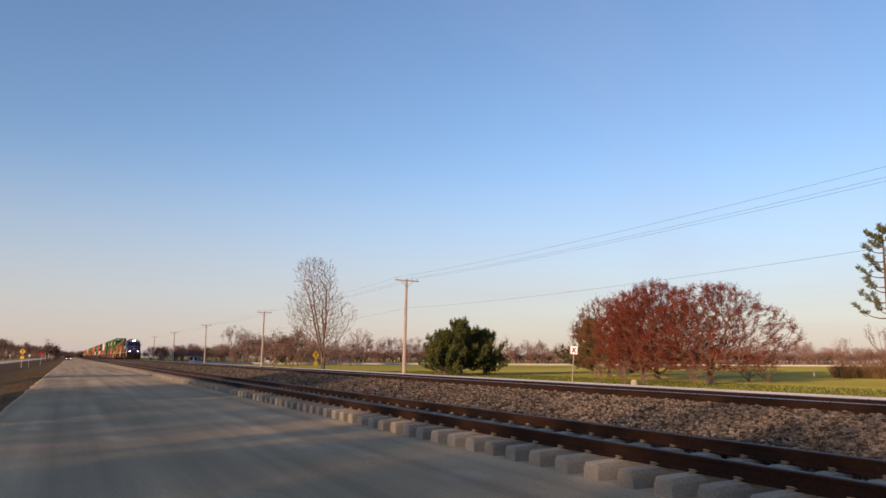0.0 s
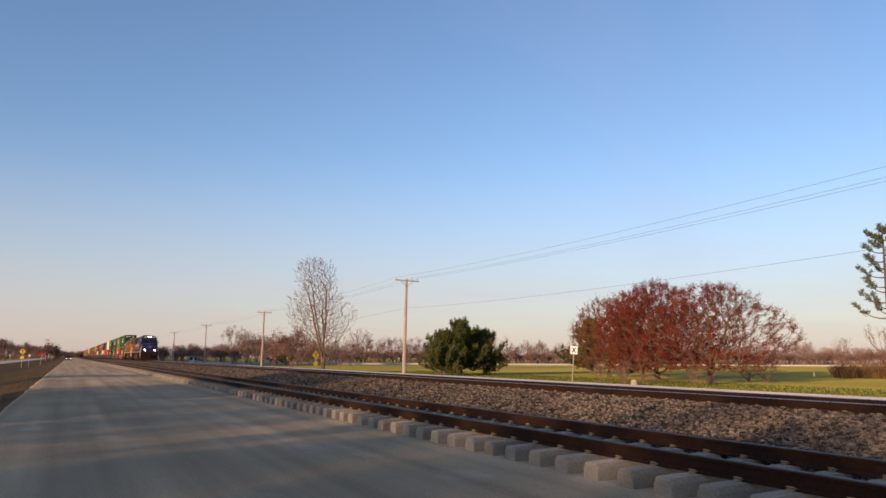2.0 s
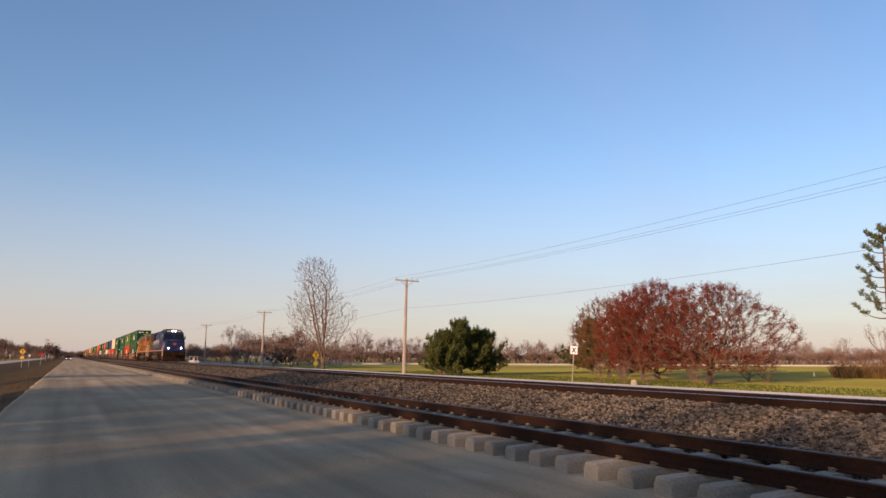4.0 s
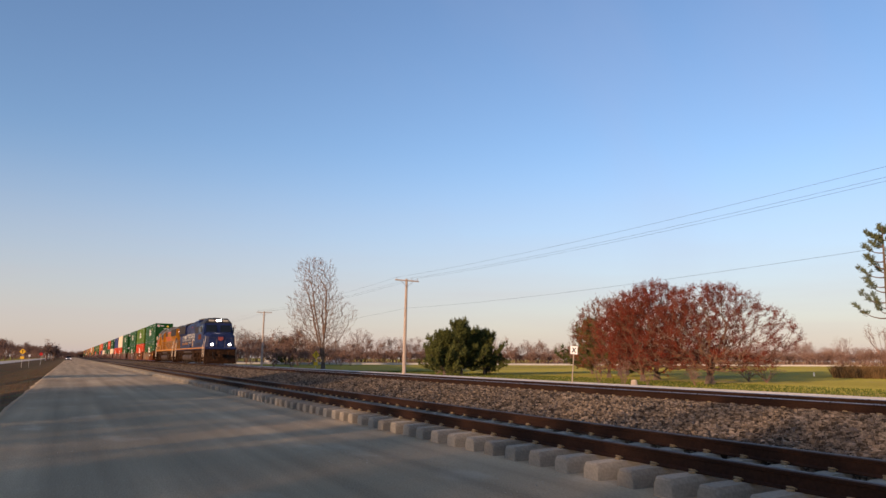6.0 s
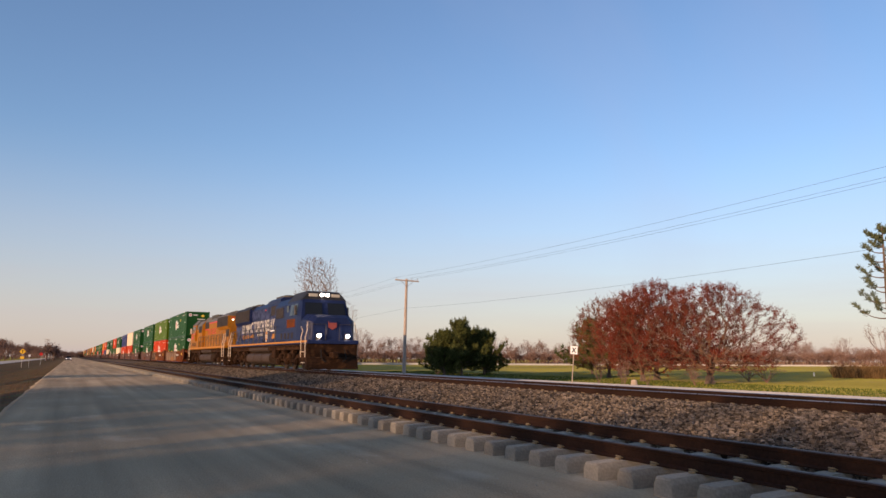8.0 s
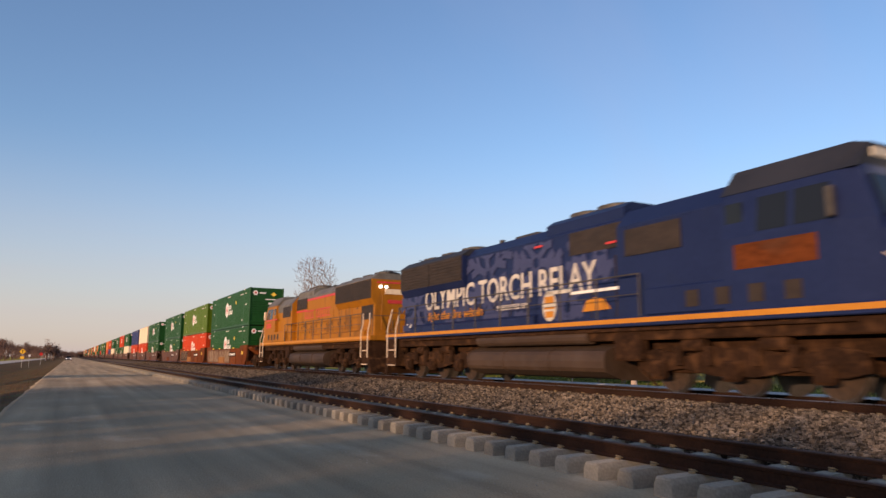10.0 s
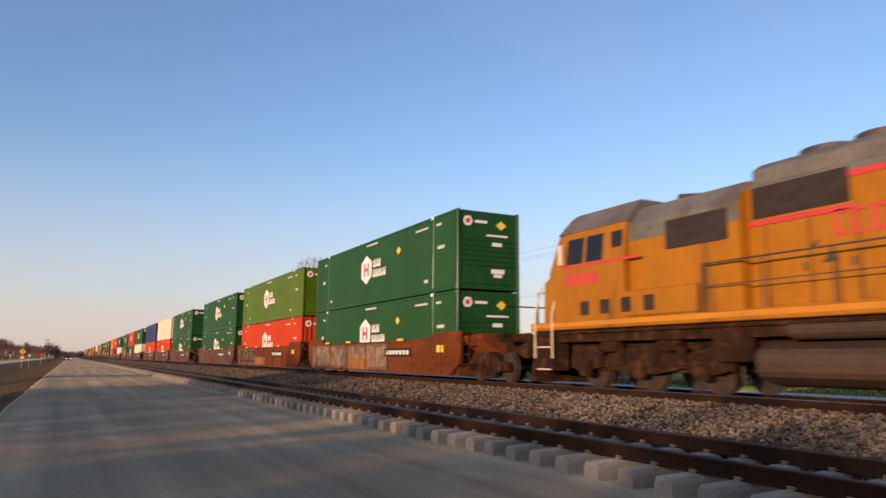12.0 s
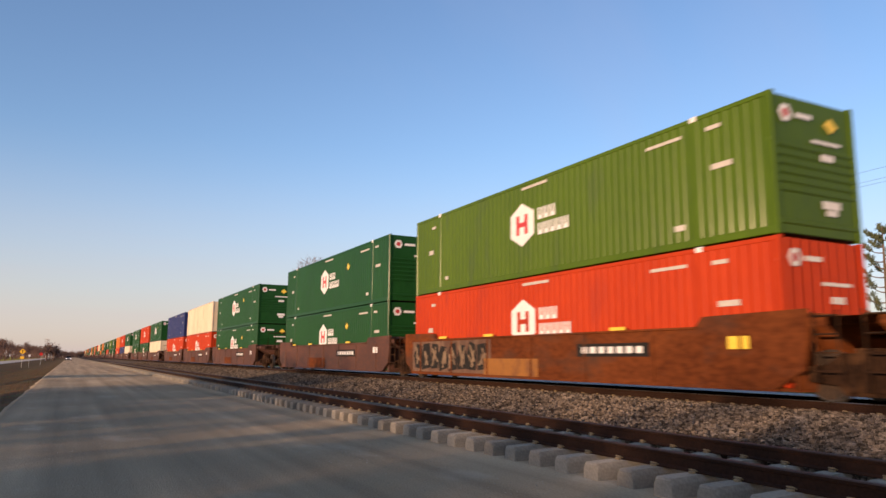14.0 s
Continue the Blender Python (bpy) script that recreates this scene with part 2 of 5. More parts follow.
yard = lone("gravel_road", strip([(-1.75, -0.24), (-1.4, -0.118), (-0.9, -0.095), (0.4, -0.10), (2.2, -0.088), (4.0, -0.10), (6.0, -0.098), (8.6, -0.10)], FINE, 0.12, 5), GRAVEL,
            "grey compacted gravel road beside the railway line", "gravel road", kind="structure")
bed = lone("ballast_bed", strip([(7.35, -0.1), (7.75, 0.04), (8.6, 0.09), (9.4, 0.15), (10.3, 0.27), (11.2, 0.38), (11.75, 0.41), (14.6, 0.41), (15.1, 0.36), (17.4, -0.34)], FINE, 0.10, 9), BALLAST,
           "sloping bed of crushed grey-brown ballast stone", "ballast", kind="structure")
shoulder = lone("gravel_shoulder", strip([(17.2, -0.33), (22, -0.31), (25, -0.305), (28.45, -0.355)], FAR), ASPHALT,
                "pale gravel shoulder between track and road", "gravel", kind="structure")
highway = lone("road", strip([(28.4, -0.42), (28.5, -0.28), (30.8, -0.21), (33.2, -0.28), (33.3, -0.46)], FAR), ASPHALT,
               "pale grey paved road beyond the tracks", "road", kind="structure")
field = lone("field", Shape().add([(20, 232, -0.40), (700, 128, -0.42), (1600, 900, -0.6), (30, 1500, -0.6)], [(0, 1, 2, 3)]), FIELD,
             "brown stubble field behind the pale road", "field", kind="structure")


def cross_road():
    a, b = Vector((30, 196, 0.05)), Vector((560, 113, 0.05))
    side = Vector((0.155, 0.988, 0)) * 6.0
    return Shape().loft([[a, a + side, a + side - Vector((0, 0, 0.6)), a - Vector((0, 0, 0.6))], [b, b + side, b + side - Vector((0, 0, 0.6)), b - Vector((0, 0, 0.6))]])


lone("road_2", cross_road(), PALEROAD, "pale raised concrete road crossing the meadow", "road", kind="structure")

RAIL_OUT = [(-0.076, 0), (0.076, 0), (0.076, 0.012), (0.012, 0.03), (0.009, 0.13), (0.034, 0.142), (0.036, 0.172), (-0.036, 0.172), (-0.034, 0.142), (-0.009, 0.13), (-0.012, 0.03), (-0.076, 0.012)]
HEAD_OUT = [(-0.036, 0.1725), (0.036, 0.1725), (0.031, 0.185), (-0.031, 0.185)]
TIE_OUT = [(-0.14, -0.21), (0.14, -0.21), (0.135, -0.06), (0.105, 0.0), (-0.105, 0.0), (-0.135, -0.06)]


def tie_shape():
    """A prestressed concrete tie, deeper under the rails, lower in the middle, with chamfered shoulders."""
    s = Shape()
    rings = []
    for x, drop, slim in ((-1.295, 0.035, 0.97), (-1.27, 0.012, 1.0), (-0.95, 0.0, 1.0), (-0.55, 0.0, 1.0), (-0.2, 0.035, 0.93), (0.2, 0.035, 0.93), (0.55, 0.0, 1.0), (0.95, 0.0, 1.0), (1.27, 0.012, 1.0), (1.295, 0.035, 0.97)):
        rings.append([(x, u * slim, w - (drop if w > -0.2 else 0)) for u, w in TIE_OUT])
    return s.loft(rings)


def clip_shape():
    """Four bent spring clips that hold both rails to a tie."""
    s = Shape()
    for r in (-0.7525, 0.7525):
        for side in (-1, 1):
            x = r + side * 0.085
            s.box(min(x, x + side * 0.05), max(x, x + side * 0.035), -0.035, 0.035, 0.0, 0.028, 0.006)
            s.path([(x - side * 0.02, -0.035, 0.024), (x + side * 0.025, -0.04, 0.042), (x + side * 0.04, 0.0, 0.046), (x + side * 0.025, 0.04, 0.042), (x - side * 0.02, 0.035, 0.024)], 0.008, 5)
    return s


def track(name, x, tie_top, pitch, phase, first, last, picked, top, clip_material, label):
    t = thing(name, pose(x, 0, tie_top), label, "railway track", kind="structure")
    tm, cm = tie_shape().mesh("tie", CONCRETE), clip_shape().mesh("rail_clips", clip_material)
    rest_t, rest_c = Shape(), Shape()
    n = int((last - first) / pitch)
    rng = random.Random(len(label))
    for i in range(n):
        y = phase + pitch * (math.floor((first - phase) / pitch) + 1 + i)
        jig = pose(rng.uniform(-0.012, 0.012), y + rng.uniform(-0.012, 0.012), rng.uniform(-0.004, 0.002), 0, 0, rng.uniform(-0.5, 0.5))
        if i < picked:
            tie = part("tie", tm, CONCRETE, t, m=jig)
            part("rail_clips", cm, clip_material, tie)
        else:
            rest_t.add([jig @ Vector(p.co) for p in tm.vertices], [tuple(p.vertices) for p in tm.polygons])
            rest_c.add([jig @ Vector((a * 0.7525 + dx, dy, 0.03)) for a in (-1, 1) for dx, dy in ((-0.17, -0.06), (0.17, -0.06), (0.17, 0.06), (-0.17, 0.06))], [(0, 1, 2, 3), (4, 5, 6, 7)])
    tagged(part("far_ties", rest_t, CONCRETE, t), kind="stuff")
    tagged(part("far_rail_clips", rest_c, clip_material, t), kind="stuff")
    for r in (-0.7525, 0.7525):
        rail = part("rail", Shape().prism([(u + r, w) for u, w in RAIL_OUT], -60, 1500), RUSTRAIL, t, "brown rusted steel rail")
        part("running_face", Shape().prism([(u + r, w) for u, w in HEAD_OUT], -60, 1500), top, rail)
    return t


track("railway_track", 6.999, 0.112, 0.5996, 7.668, 1.0, 420, 290, DULLTOP, CLIP, "new track of pale concrete ties with rusty rails")
track("railway_track", TRAIN_X, RAIL_Z - 0.187, 0.61, 0.2, 2.0, 420, 140, RAILTOP, CLIP, "main track with rails bedded in ballast")


def stones(name, count, place, small, big, material, label, seed):
    """Loose stones, each a crooked six-sided lump."""
    rng = random.Random(seed)
    s = Shape()
    for _ in range(count):
        x, y, z = place(rng)
        r = rng.uniform(small, big)
        a = rng.uniform(0, 6.28)
        v = []
        for dz, k in ((-0.5, 0.7), (0.45, 0.62)):
            for j in range(4):
                q = a + j * 1.5708 + rng.uniform(-0.35, 0.35)
                w = r * k * rng.uniform(0.7, 1.25)
                v.append((x + math.cos(q) * w, y + math.sin(q) * w * 1.15, z + (dz + rng.uniform(-0.25, 0.25)) * r))
        s.add(v, [(0, 1, 5, 4), (1, 2, 6, 5), (2, 3, 7, 6), (3, 0, 4, 7), (4, 5, 6, 7)])
    return lone(name, s, material, label, "gravel", kind="stuff")


BED = [(7.6, 0.05), (8.6, 0.09), (9.4, 0.15), (10.3, 0.27), (11.2, 0.38), (11.75, 0.41), (15.0, 0.39)]


def bed_height(x):
    return float(np.interp(x, [b[0] for b in BED], [b[1] for b in BED]))


def on_slope(rng):
    x, y = rng.uniform(7.7, 12.9), 2.5 + 46 * rng.random() ** 1.5
    return x, y, bed_height(x) + rng.uniform(-0.012, 0.022)


def further_slope(rng):
    x, y = rng.uniform(7.7, 12.6), 44 + 90 * rng.random() ** 1.4
    return x, y, bed_height(x) + rng.uniform(-0.012, 0.03)


def in_crib(rng):
    while True:
        y = 3 + 34 * rng.random() ** 1.4
        ph = ((y - 7.668) / 0.5996 + 0.5) % 1.0 - 0.5
        if abs(ph) > 0.26:
            return rng.uniform(6.5, 8.2), y, rng.uniform(-0.07, 0.0)


def on_road(rng):
    lane = rng.choice((0.3, 1.5, 2.3, 3.2, 3.9, 4.7))
    return lane + rng.gauss(0, 0.22), 3.0 + 26 * rng.random() ** 1.6, -0.096


stones("ballast_stones", 52000, on_slope, 0.030, 0.066, STONE, "loose angular ballast stones in grey and tan", 3)
stones("ballast_stones", 16000, further_slope, 0.05, 0.09, STONE, "loose ballast stones further along the line", 6)
stones("crib_stones", 2500, in_crib, 0.03, 0.06, STONE, "ballast stones lying between the ties", 4)
stones("road_chips", 3000, on_road, 0.004, 0.012, CHIP, "small pale stone chips scattered on the gravel road", 5)


# ---------------------------------------------------------------- train materials
GREEN = surf("container_green", (0.007, 0.052, 0.010), (0.011, 0.072, 0.014), 0.5, size=0.5, fine=9, bump=0.10, dirt=(0.012, 0.05, 0.016), dirty=0.1, stretch=(1, 1, 0.25), gloss=0.17, shine=0.12)
LIME = surf("container_light_green", (0.056, 0.105, 0.003), (0.078, 0.138, 0.004), 0.5, size=0.5, fine=9, bump=0.10, dirt=(0.05, 0.08, 0.03), dirty=0.1, stretch=(1, 1, 0.25), gloss=0.17, shine=0.12)
RED = surf("container_red", (0.38, 0.034, 0.006), (0.48, 0.05, 0.009), 0.6, size=0.5, fine=9, bump=0.10, dirt=(0.25, 0.03, 0.02), dirty=0.1, stretch=(1, 1, 0.25), shine=0.15)
CREAM = surf("container_cream", (0.60, 0.48, 0.33), (0.74, 0.62, 0.46), 0.55, size=0.5, fine=9, bump=0.10, dirt=(0.4, 0.3, 0.2), dirty=0.15, stretch=(1, 1, 0.25), shine=0.15)
NAVY = surf("container_navy", (0.02, 0.03, 0.10), (0.035, 0.045, 0.15), 0.5, size=0.5, fine=9, bump=0.10, dirt=(0.06, 0.05, 0.08), dirty=0.15, stretch=(1, 1, 0.25), shine=0.15)
ORANGE = surf("container_orange", (0.45, 0.13, 0.02), (0.60, 0.19, 0.035), 0.5, size=0.5, fine=9, bump=0.10, dirt=(0.25, 0.09, 0.03), dirty=0.15, stretch=(1, 1, 0.25), shine=0.15)
DECAL = surf("white_decal", (0.72, 0.70, 0.66), (0.82, 0.80, 0.76), 0.5, size=1, fine=8, bump=0.0)
LETTER = surf("dull_white_lettering", (0.46, 0.42, 0.36), (0.58, 0.54, 0.47), 0.55, size=1, fine=8, bump=0.0)
MUTEDRED = surf("muted_red_paint", (0.22, 0.04, 0.035), (0.32, 0.07, 0.055), 0.55, size=1, fine=8, bump=0.0)
DECALRED = surf("red_decal", (0.45, 0.03, 0.03), (0.55, 0.05, 0.04), 0.5, size=1, fine=8, bump=0.0)
DECALYELLOW = surf("yellow_decal", (0.75, 0.50, 0.04), (0.85, 0.60, 0.06), 0.5, size=1, fine=8, bump=0.0)
WELL = surf("well_car_rust", (0.075, 0.02, 0.006), (0.17, 0.05, 0.014), 0.8, size=0.5, fine=7, bump=0.2, dirt=(0.07, 0.035, 0.022), dirty=0.45, stretch=(1, 0.6, 1.4))
WELLDARK = surf("well_car_brown", (0.06, 0.025, 0.015), (0.13, 0.05, 0.028), 0.75, size=0.5, fine=7, bump=0.2, dirt=(0.035, 0.02, 0.015), dirty=0.4, stretch=(1, 0.6, 1.4))
OCHRE = surf("ochre_patch", (0.22, 0.085, 0.012), (0.32, 0.13, 0.02), 0.75, size=0.8, fine=8, bump=0.1, dirt=(0.12, 0.045, 0.015), dirty=0.4)
SPRAY = surf("sprayed_paint", (0.075, 0.034, 0.018), (0.20, 0.12, 0.07), 0.75, size=1.6, fine=4.0, bump=0.05, dirt=(0.10, 0.04, 0.02), dirty=0.55, stretch=(1, 1.6, 0.7))
SPRAYPALE = surf("pale_sprayed_paint", (0.16, 0.105, 0.058), (0.30, 0.205, 0.12), 0.7, size=1.6, fine=5, bump=0.03, dirt=(0.10, 0.045, 0.02), dirty=0.35)
IRON = surf("grimy_iron", (0.012, 0.0065, 0.004), (0.040, 0.020, 0.011), 0.85, 0.0, size=1.5, fine=14, bump=0.3, dirt=(0.085, 0.042, 0.020), dirty=0.4)
WHEEL = surf("wheel_steel", (0.03, 0.019, 0.013), (0.07, 0.043, 0.028), 0.7, 0.3, size=3, fine=14, bump=0.1)
TREAD = surf("wheel_tread", (0.10, 0.085, 0.075), (0.17, 0.15, 0.135), 0.4, 0.8, size=3, fine=14, bump=0.0)
TANK = surf("fuel_tank_paint", (0.032, 0.017, 0.009), (0.060, 0.034, 0.019), 0.7, size=0.8, fine=9, bump=0.1, dirt=(0.06, 0.04, 0.03), dirty=0.35)
LOCOBLUE = surf("locomotive_blue", (0.008, 0.015, 0.058), (0.013, 0.023, 0.078), 0.5, size=0.6, fine=8, bump=0.04, dirt=(0.012, 0.02, 0.06), dirty=0.2, gloss=0.05, shine=0.2)
PALEBLUE = surf("locomotive_pale_blue", (0.034, 0.042, 0.105), (0.05, 0.06, 0.135), 0.5, size=0.6, fine=8, bump=0.03, shine=0.2)
LOCOYELLOW = surf("locomotive_yellow", (0.26, 0.098, 0.004), (0.36, 0.142, 0.007), 0.55, size=0.6, fine=7, bump=0.06, dirt=(0.13, 0.06, 0.015), dirty=0.3, stretch=(1, 1, 0.35), shine=0.2)
LOCOGREY = surf("locomotive_grey", (0.085, 0.08, 0.07), (0.16, 0.15, 0.13), 0.65, size=0.6, fine=7, bump=0.06, dirt=(0.08, 0.06, 0.045), dirty=0.4)
STRIPE = surf("orange_stripe", (0.42, 0.16, 0.006), (0.52, 0.21, 0.01), 0.5, size=1, fine=8, bump=0.0)
DARKROOF = surf("dark_roof", (0.010, 0.011, 0.016), (0.024, 0.024, 0.030), 0.7, size=0.8, fine=8, bump=0.05)
GRILLE = surf("grille_mesh", (0.018, 0.013, 0.01), (0.05, 0.035, 0.026), 0.7, 0.2, size=2, fine=60, bump=0.6, stretch=(1, 1, 3))
RAILING = surf("railing_paint", (0.03, 0.026, 0.022), (0.07, 0.06, 0.05), 0.6, size=2, fine=10, bump=0.0)
PALERAIL = surf("grab_iron_paint", (0.55, 0.42, 0.30), (0.70, 0.58, 0.45), 0.5, size=2, fine=10, bump=0.0)
GLASS = pane("dark_cab_glass", (0.012, 0.014, 0.016))
RUBBER = surf("black_rubber", (0.015, 0.014, 0.013), (0.03, 0.028, 0.026), 0.8, size=4, fine=20, bump=0.1)
HEADLIGHT = glow("headlight_glow", (1.0, 0.93, 0.8), 14.0)
DIMLIGHT = glow("dim_lamp_glow", (1.0, 0.9, 0.75), 2.5)
NUMBERLIGHT = glow("number_board_glow", (0.30, 0.25, 0.18), 0.35)
SIDE = Matrix(((0, 0, -1, 0), (-1, 0, 0, 0), (0, 1, 0, 0), (0, 0, 0, 1)))


def words(text, size, depth=0.006, bold=0.0):
    """The mesh of a line of lettering, in its own flat space."""
    cu = bpy.data.curves.new("lettering", "FONT")
    cu.body, cu.size, cu.extrude, cu.offset, cu.resolution_u = text, size, depth, bold, 3
    ob = new("lettering", cu)
    bpy.context.view_layer.update()
    me = bpy.data.meshes.new_from_object(ob.evaluated_get(bpy.context.evaluated_depsgraph_get()))
    bpy.data.objects.remove(ob)
    return me


def plate(outline, x, thick=0.006):
    """A flat sheet of (y, z) points standing on the side at x, facing away from the middle."""
    a, b = (x, x - thick) if x < 0 else (x, x + thick)
    return Shape().prism(outline, a, b, "x")


def rect(y0, y1, z0, z1, lean=0.0):
    return [(y0, z0), (y1, z0), (y1 + lean, z1), (y0 + lean, z1)]


# ---------------------------------------------------------------- containers
def corrugated(y0, y1, z0, z1, x, depth, pitch):
    """A side sheet with upright trapezoid folds, drawn along y, recessed from x by up to depth."""
    s = Shape()
    out = 1 if x > 0 else -1
    pts = []
    n = max(1, int(round((y1 - y0) / pitch)))
    p = (y1 - y0) / n
    for i in range(n):
        a = y0 + i * p
        pts += [(a, 0), (a + 0.36 * p, 0), (a + 0.5 * p, depth), (a + 0.86 * p, depth)]
    pts.append((y1, 0))
    v = [(x - out * d, y, z) for z in (z0, z1) for y, d in pts]
    m = len(pts)
    return s.add(v, [(i, i + 1, m + i + 1, m + i) for i in range(m - 1)])


def container(name, paint, label, logo, length=16.15, height=2.895, ribbed=True, bare=False):
    c = thing(name, pose(TRAIN_X, 0, 0), label, "shipping container", "containers on the train")
    w, e = 1.295, 0.10
    inset = (length - 12.19) / 2
    for side in (-1, 1):
        wall = Shape()
        stops = [e] + ([inset - 0.09, inset + 0.09, length - inset - 0.09, length - inset + 0.09] if length > 13 else []) + [length - e]
        for a, b in zip(stops[::2], stops[1::2]):
            f = corrugated(a, b, 0.17, height - 0.10, side * (w - 0.006), 0.022, 0.25)
            wall.add(f.v, f.f)
        part("side_panel", wall, paint, c)
        part("top_rail", Shape().box(*sorted((side * w, side * (w - 0.07))), e, length - e, height - 0.11, height - 0.01, 0.012), paint, c)
        part("bottom_rail", Shape().box(*sorted((side * w, side * (w - 0.08))), e, length - e, 0.02, 0.18, 0.012), paint, c)
        for y in (0, length - e):
            part("corner_post", Shape().box(*sorted((side * w, side * (w - 0.12))), y, y + e, 0.0, height, 0.015), paint, c)
        if length > 13:
            for y in (inset, length - inset):
                post = part("lifting_post", Shape().box(*sorted((side * w, side * (w - 0.09))), y - 0.09, y + 0.09, 0.15, height - 0.08, 0.012), paint, c)
                part("casting", Shape().box(*sorted((side * (w + 0.004), side * (w - 0.12))), y - 0.10, y + 0.10, height - 0.12, height + 0.006, 0.012), DECAL if logo else WELL, post, "worn pale corner casting")
    part("roof", Shape().box(-w + 0.06, w - 0.06, e, length - e, height - 0.05, height - 0.02), paint, c)
    part("floor", Shape().box(-w + 0.06, w - 0.06, e, length - e, 0.03, 0.12), IRON, c)
    if ribbed:
        o = [(0.08, height - 0.05), (0.08, 0.05), (0.045, 0.05), (0.045, 0.22), (0.015, 0.24), (0.015, 0.32), (0.045, 0.34)]
        for k in range(6):
            z = height * (0.30 + 0.062 * k)
            o += [(0.045, z), (0.015, z + 0.02), (0.015, z + 0.085), (0.045, z + 0.105)]
        front = Shape().prism(o + [(0.045, height - 0.05)], -w + 0.11, w - 0.11, "x")
    else:
        o = [(w - 0.11, 0.08), (-w + 0.11, 0.08), (-w + 0.11, 0.045)]
        for k in range(8):
            x = -w + 0.2 + k * 0.28
            o += [(x, 0.045), (x + 0.02, 0.015), (x + 0.13, 0.015), (x + 0.15, 0.045)]
        front = Shape().prism(o + [(w - 0.11, 0.045)], 0.05, height - 0.05, "z")
    part("front_wall", front, paint, c)
    for x0, x1 in ((-w + 0.12, -0.01), (0.01, w - 0.12)):
        door = part("door", Shape().box(x0, x1, length - 0.09, length - 0.04, 0.12, height - 0.12, 0.01), paint, c)
        part("lock_rod", Shape().rod(((x0 + x1) / 2, length - 0.02, 0.1), ((x0 + x1) / 2, length - 0.02, height - 0.1), 0.02), PALERAIL, door)
    if bare:
        return c
    x = -w - 0.001
    marks = Shape()
    for y0, y1, z0, z1 in ((inset + 0.35, inset + 1.45, height - 0.40, height - 0.325), (inset - 0.75, inset - 0.35, height - 0.42, height - 0.33), (inset - 1.0, inset - 0.45, height * 0.55, height * 0.55 + 0.12), (inset + 0.35, inset + 0.65, 0.42, 0.55), (length - 1.5, length - 1.15, height * 0.5, height * 0.5 + 0.16), (length - inset + 0.3, length - inset + 0.6, height - 0.5, height - 0.4), (length - inset - 0.7, length - inset - 0.48, 0.4, 0.52), (length * 0.46, length * 0.54, height - 0.25, height - 0.17)):
        q = plate(rect(y0, y1, z0, z1), x)
        marks.add(q.v, q.f)
    tagged(part("marking_print", marks, LETTER, c, "small white marking bars"), kind="stuff")
    if logo:
        cy, cz = length * 0.54, height * 0.55
        badge = [(cy, cz + 0.66), (cy + 0.62, cz + 0.34), (cy + 0.62, cz - 0.34), (cy, cz - 0.66), (cy - 0.62, cz - 0.34), (cy - 0.62, cz + 0.34)]
        b = part("badge", plate(badge, x), DECAL, c, "white six-sided badge")
        mark = [(0.30, -0.30), (0.30, 0.30), (0.14, 0.30), (0.14, 0.07), (-0.14, 0.07), (-0.14, 0.30), (-0.30, 0.30), (-0.30, -0.30), (-0.14, -0.30), (-0.14, -0.07), (0.14, -0.07), (0.14, -0.30)]
        part("badge_mark", plate([(cy + u, cz + v) for u, v in mark], x - 0.007), DECALRED if paint is not RED else RED, b)
        name_bars = Shape()
        for row, (n, z) in enumerate(((3, cz + 0.03), (5, cz - 0.42))):
            for k in range(n):
                y1 = cy - 0.82 - k * 0.30
                q = plate([(y1 - 0.23, z), (y1, z), (y1, z + 0.34), (y1 - 0.075, z + 0.34), (y1 - 0.075, z + 0.12), (y1 - 0.155, z + 0.12), (y1 - 0.155, z + 0.34), (y1 - 0.23, z + 0.34)], x)
                name_bars.add(q.v, q.f)
        tagged(part("name_lettering", name_bars, DECAL, c), kind="stuff")
        disc = Shape().rod((-w + 0.42, 0.008, height - 0.42), (-w + 0.42, 0.002, height - 0.42), 0.2, n=6)
        disc.box(-w + 0.72, -w + 1.22, 0.002, 0.01, height - 0.47, height - 0.37)
        disc.box(w - 1.4, w - 0.5, 0.002, 0.01, height - 0.93, height - 0.86)
        disc.box(w - 1.15, w - 0.75, 0.002, 0.01, height - 1.28, height - 1.14)
        disc.box(w - 1.2, w - 0.65, 0.002, 0.01, 0.62, 0.78).box(w - 1.1, w - 0.75, 0.002, 0.01, 0.48, 0.6)
        tagged(part("front_markings", disc, DECAL, c), kind="stuff")
        part("badge_spot", Shape().rod((-w + 0.42, 0.001, height - 0.42), (-w + 0.42, -0.003, height - 0.42), 0.10, n=6), DECALRED, c)
        if ribbed:
            part("warning_diamond", Shape().prism([(w - 1.0, height - 0.5), (w - 0.78, height - 0.33), (w - 0.56, height - 0.5), (w - 0.78, height - 0.67)], 0.002, 0.01), DECALYELLOW, c, "yellow warning diamond")
            if paint is GREEN:
                part("warning_diamond", plate([(5.3, height * 0.7), (5.1, height * 0.7 + 0.17), (4.9, height * 0.7), (5.1, height * 0.7 - 0.17)], x), DECALYELLOW, c, "yellow warning diamond")
    return c


# ---------------------------------------------------------------- bogies, couplers, well cars
def disc(s, x0, x1, y, z, r, n=28):
    return s.rod((x0, y, z), (x1, y, z), r, n=n)


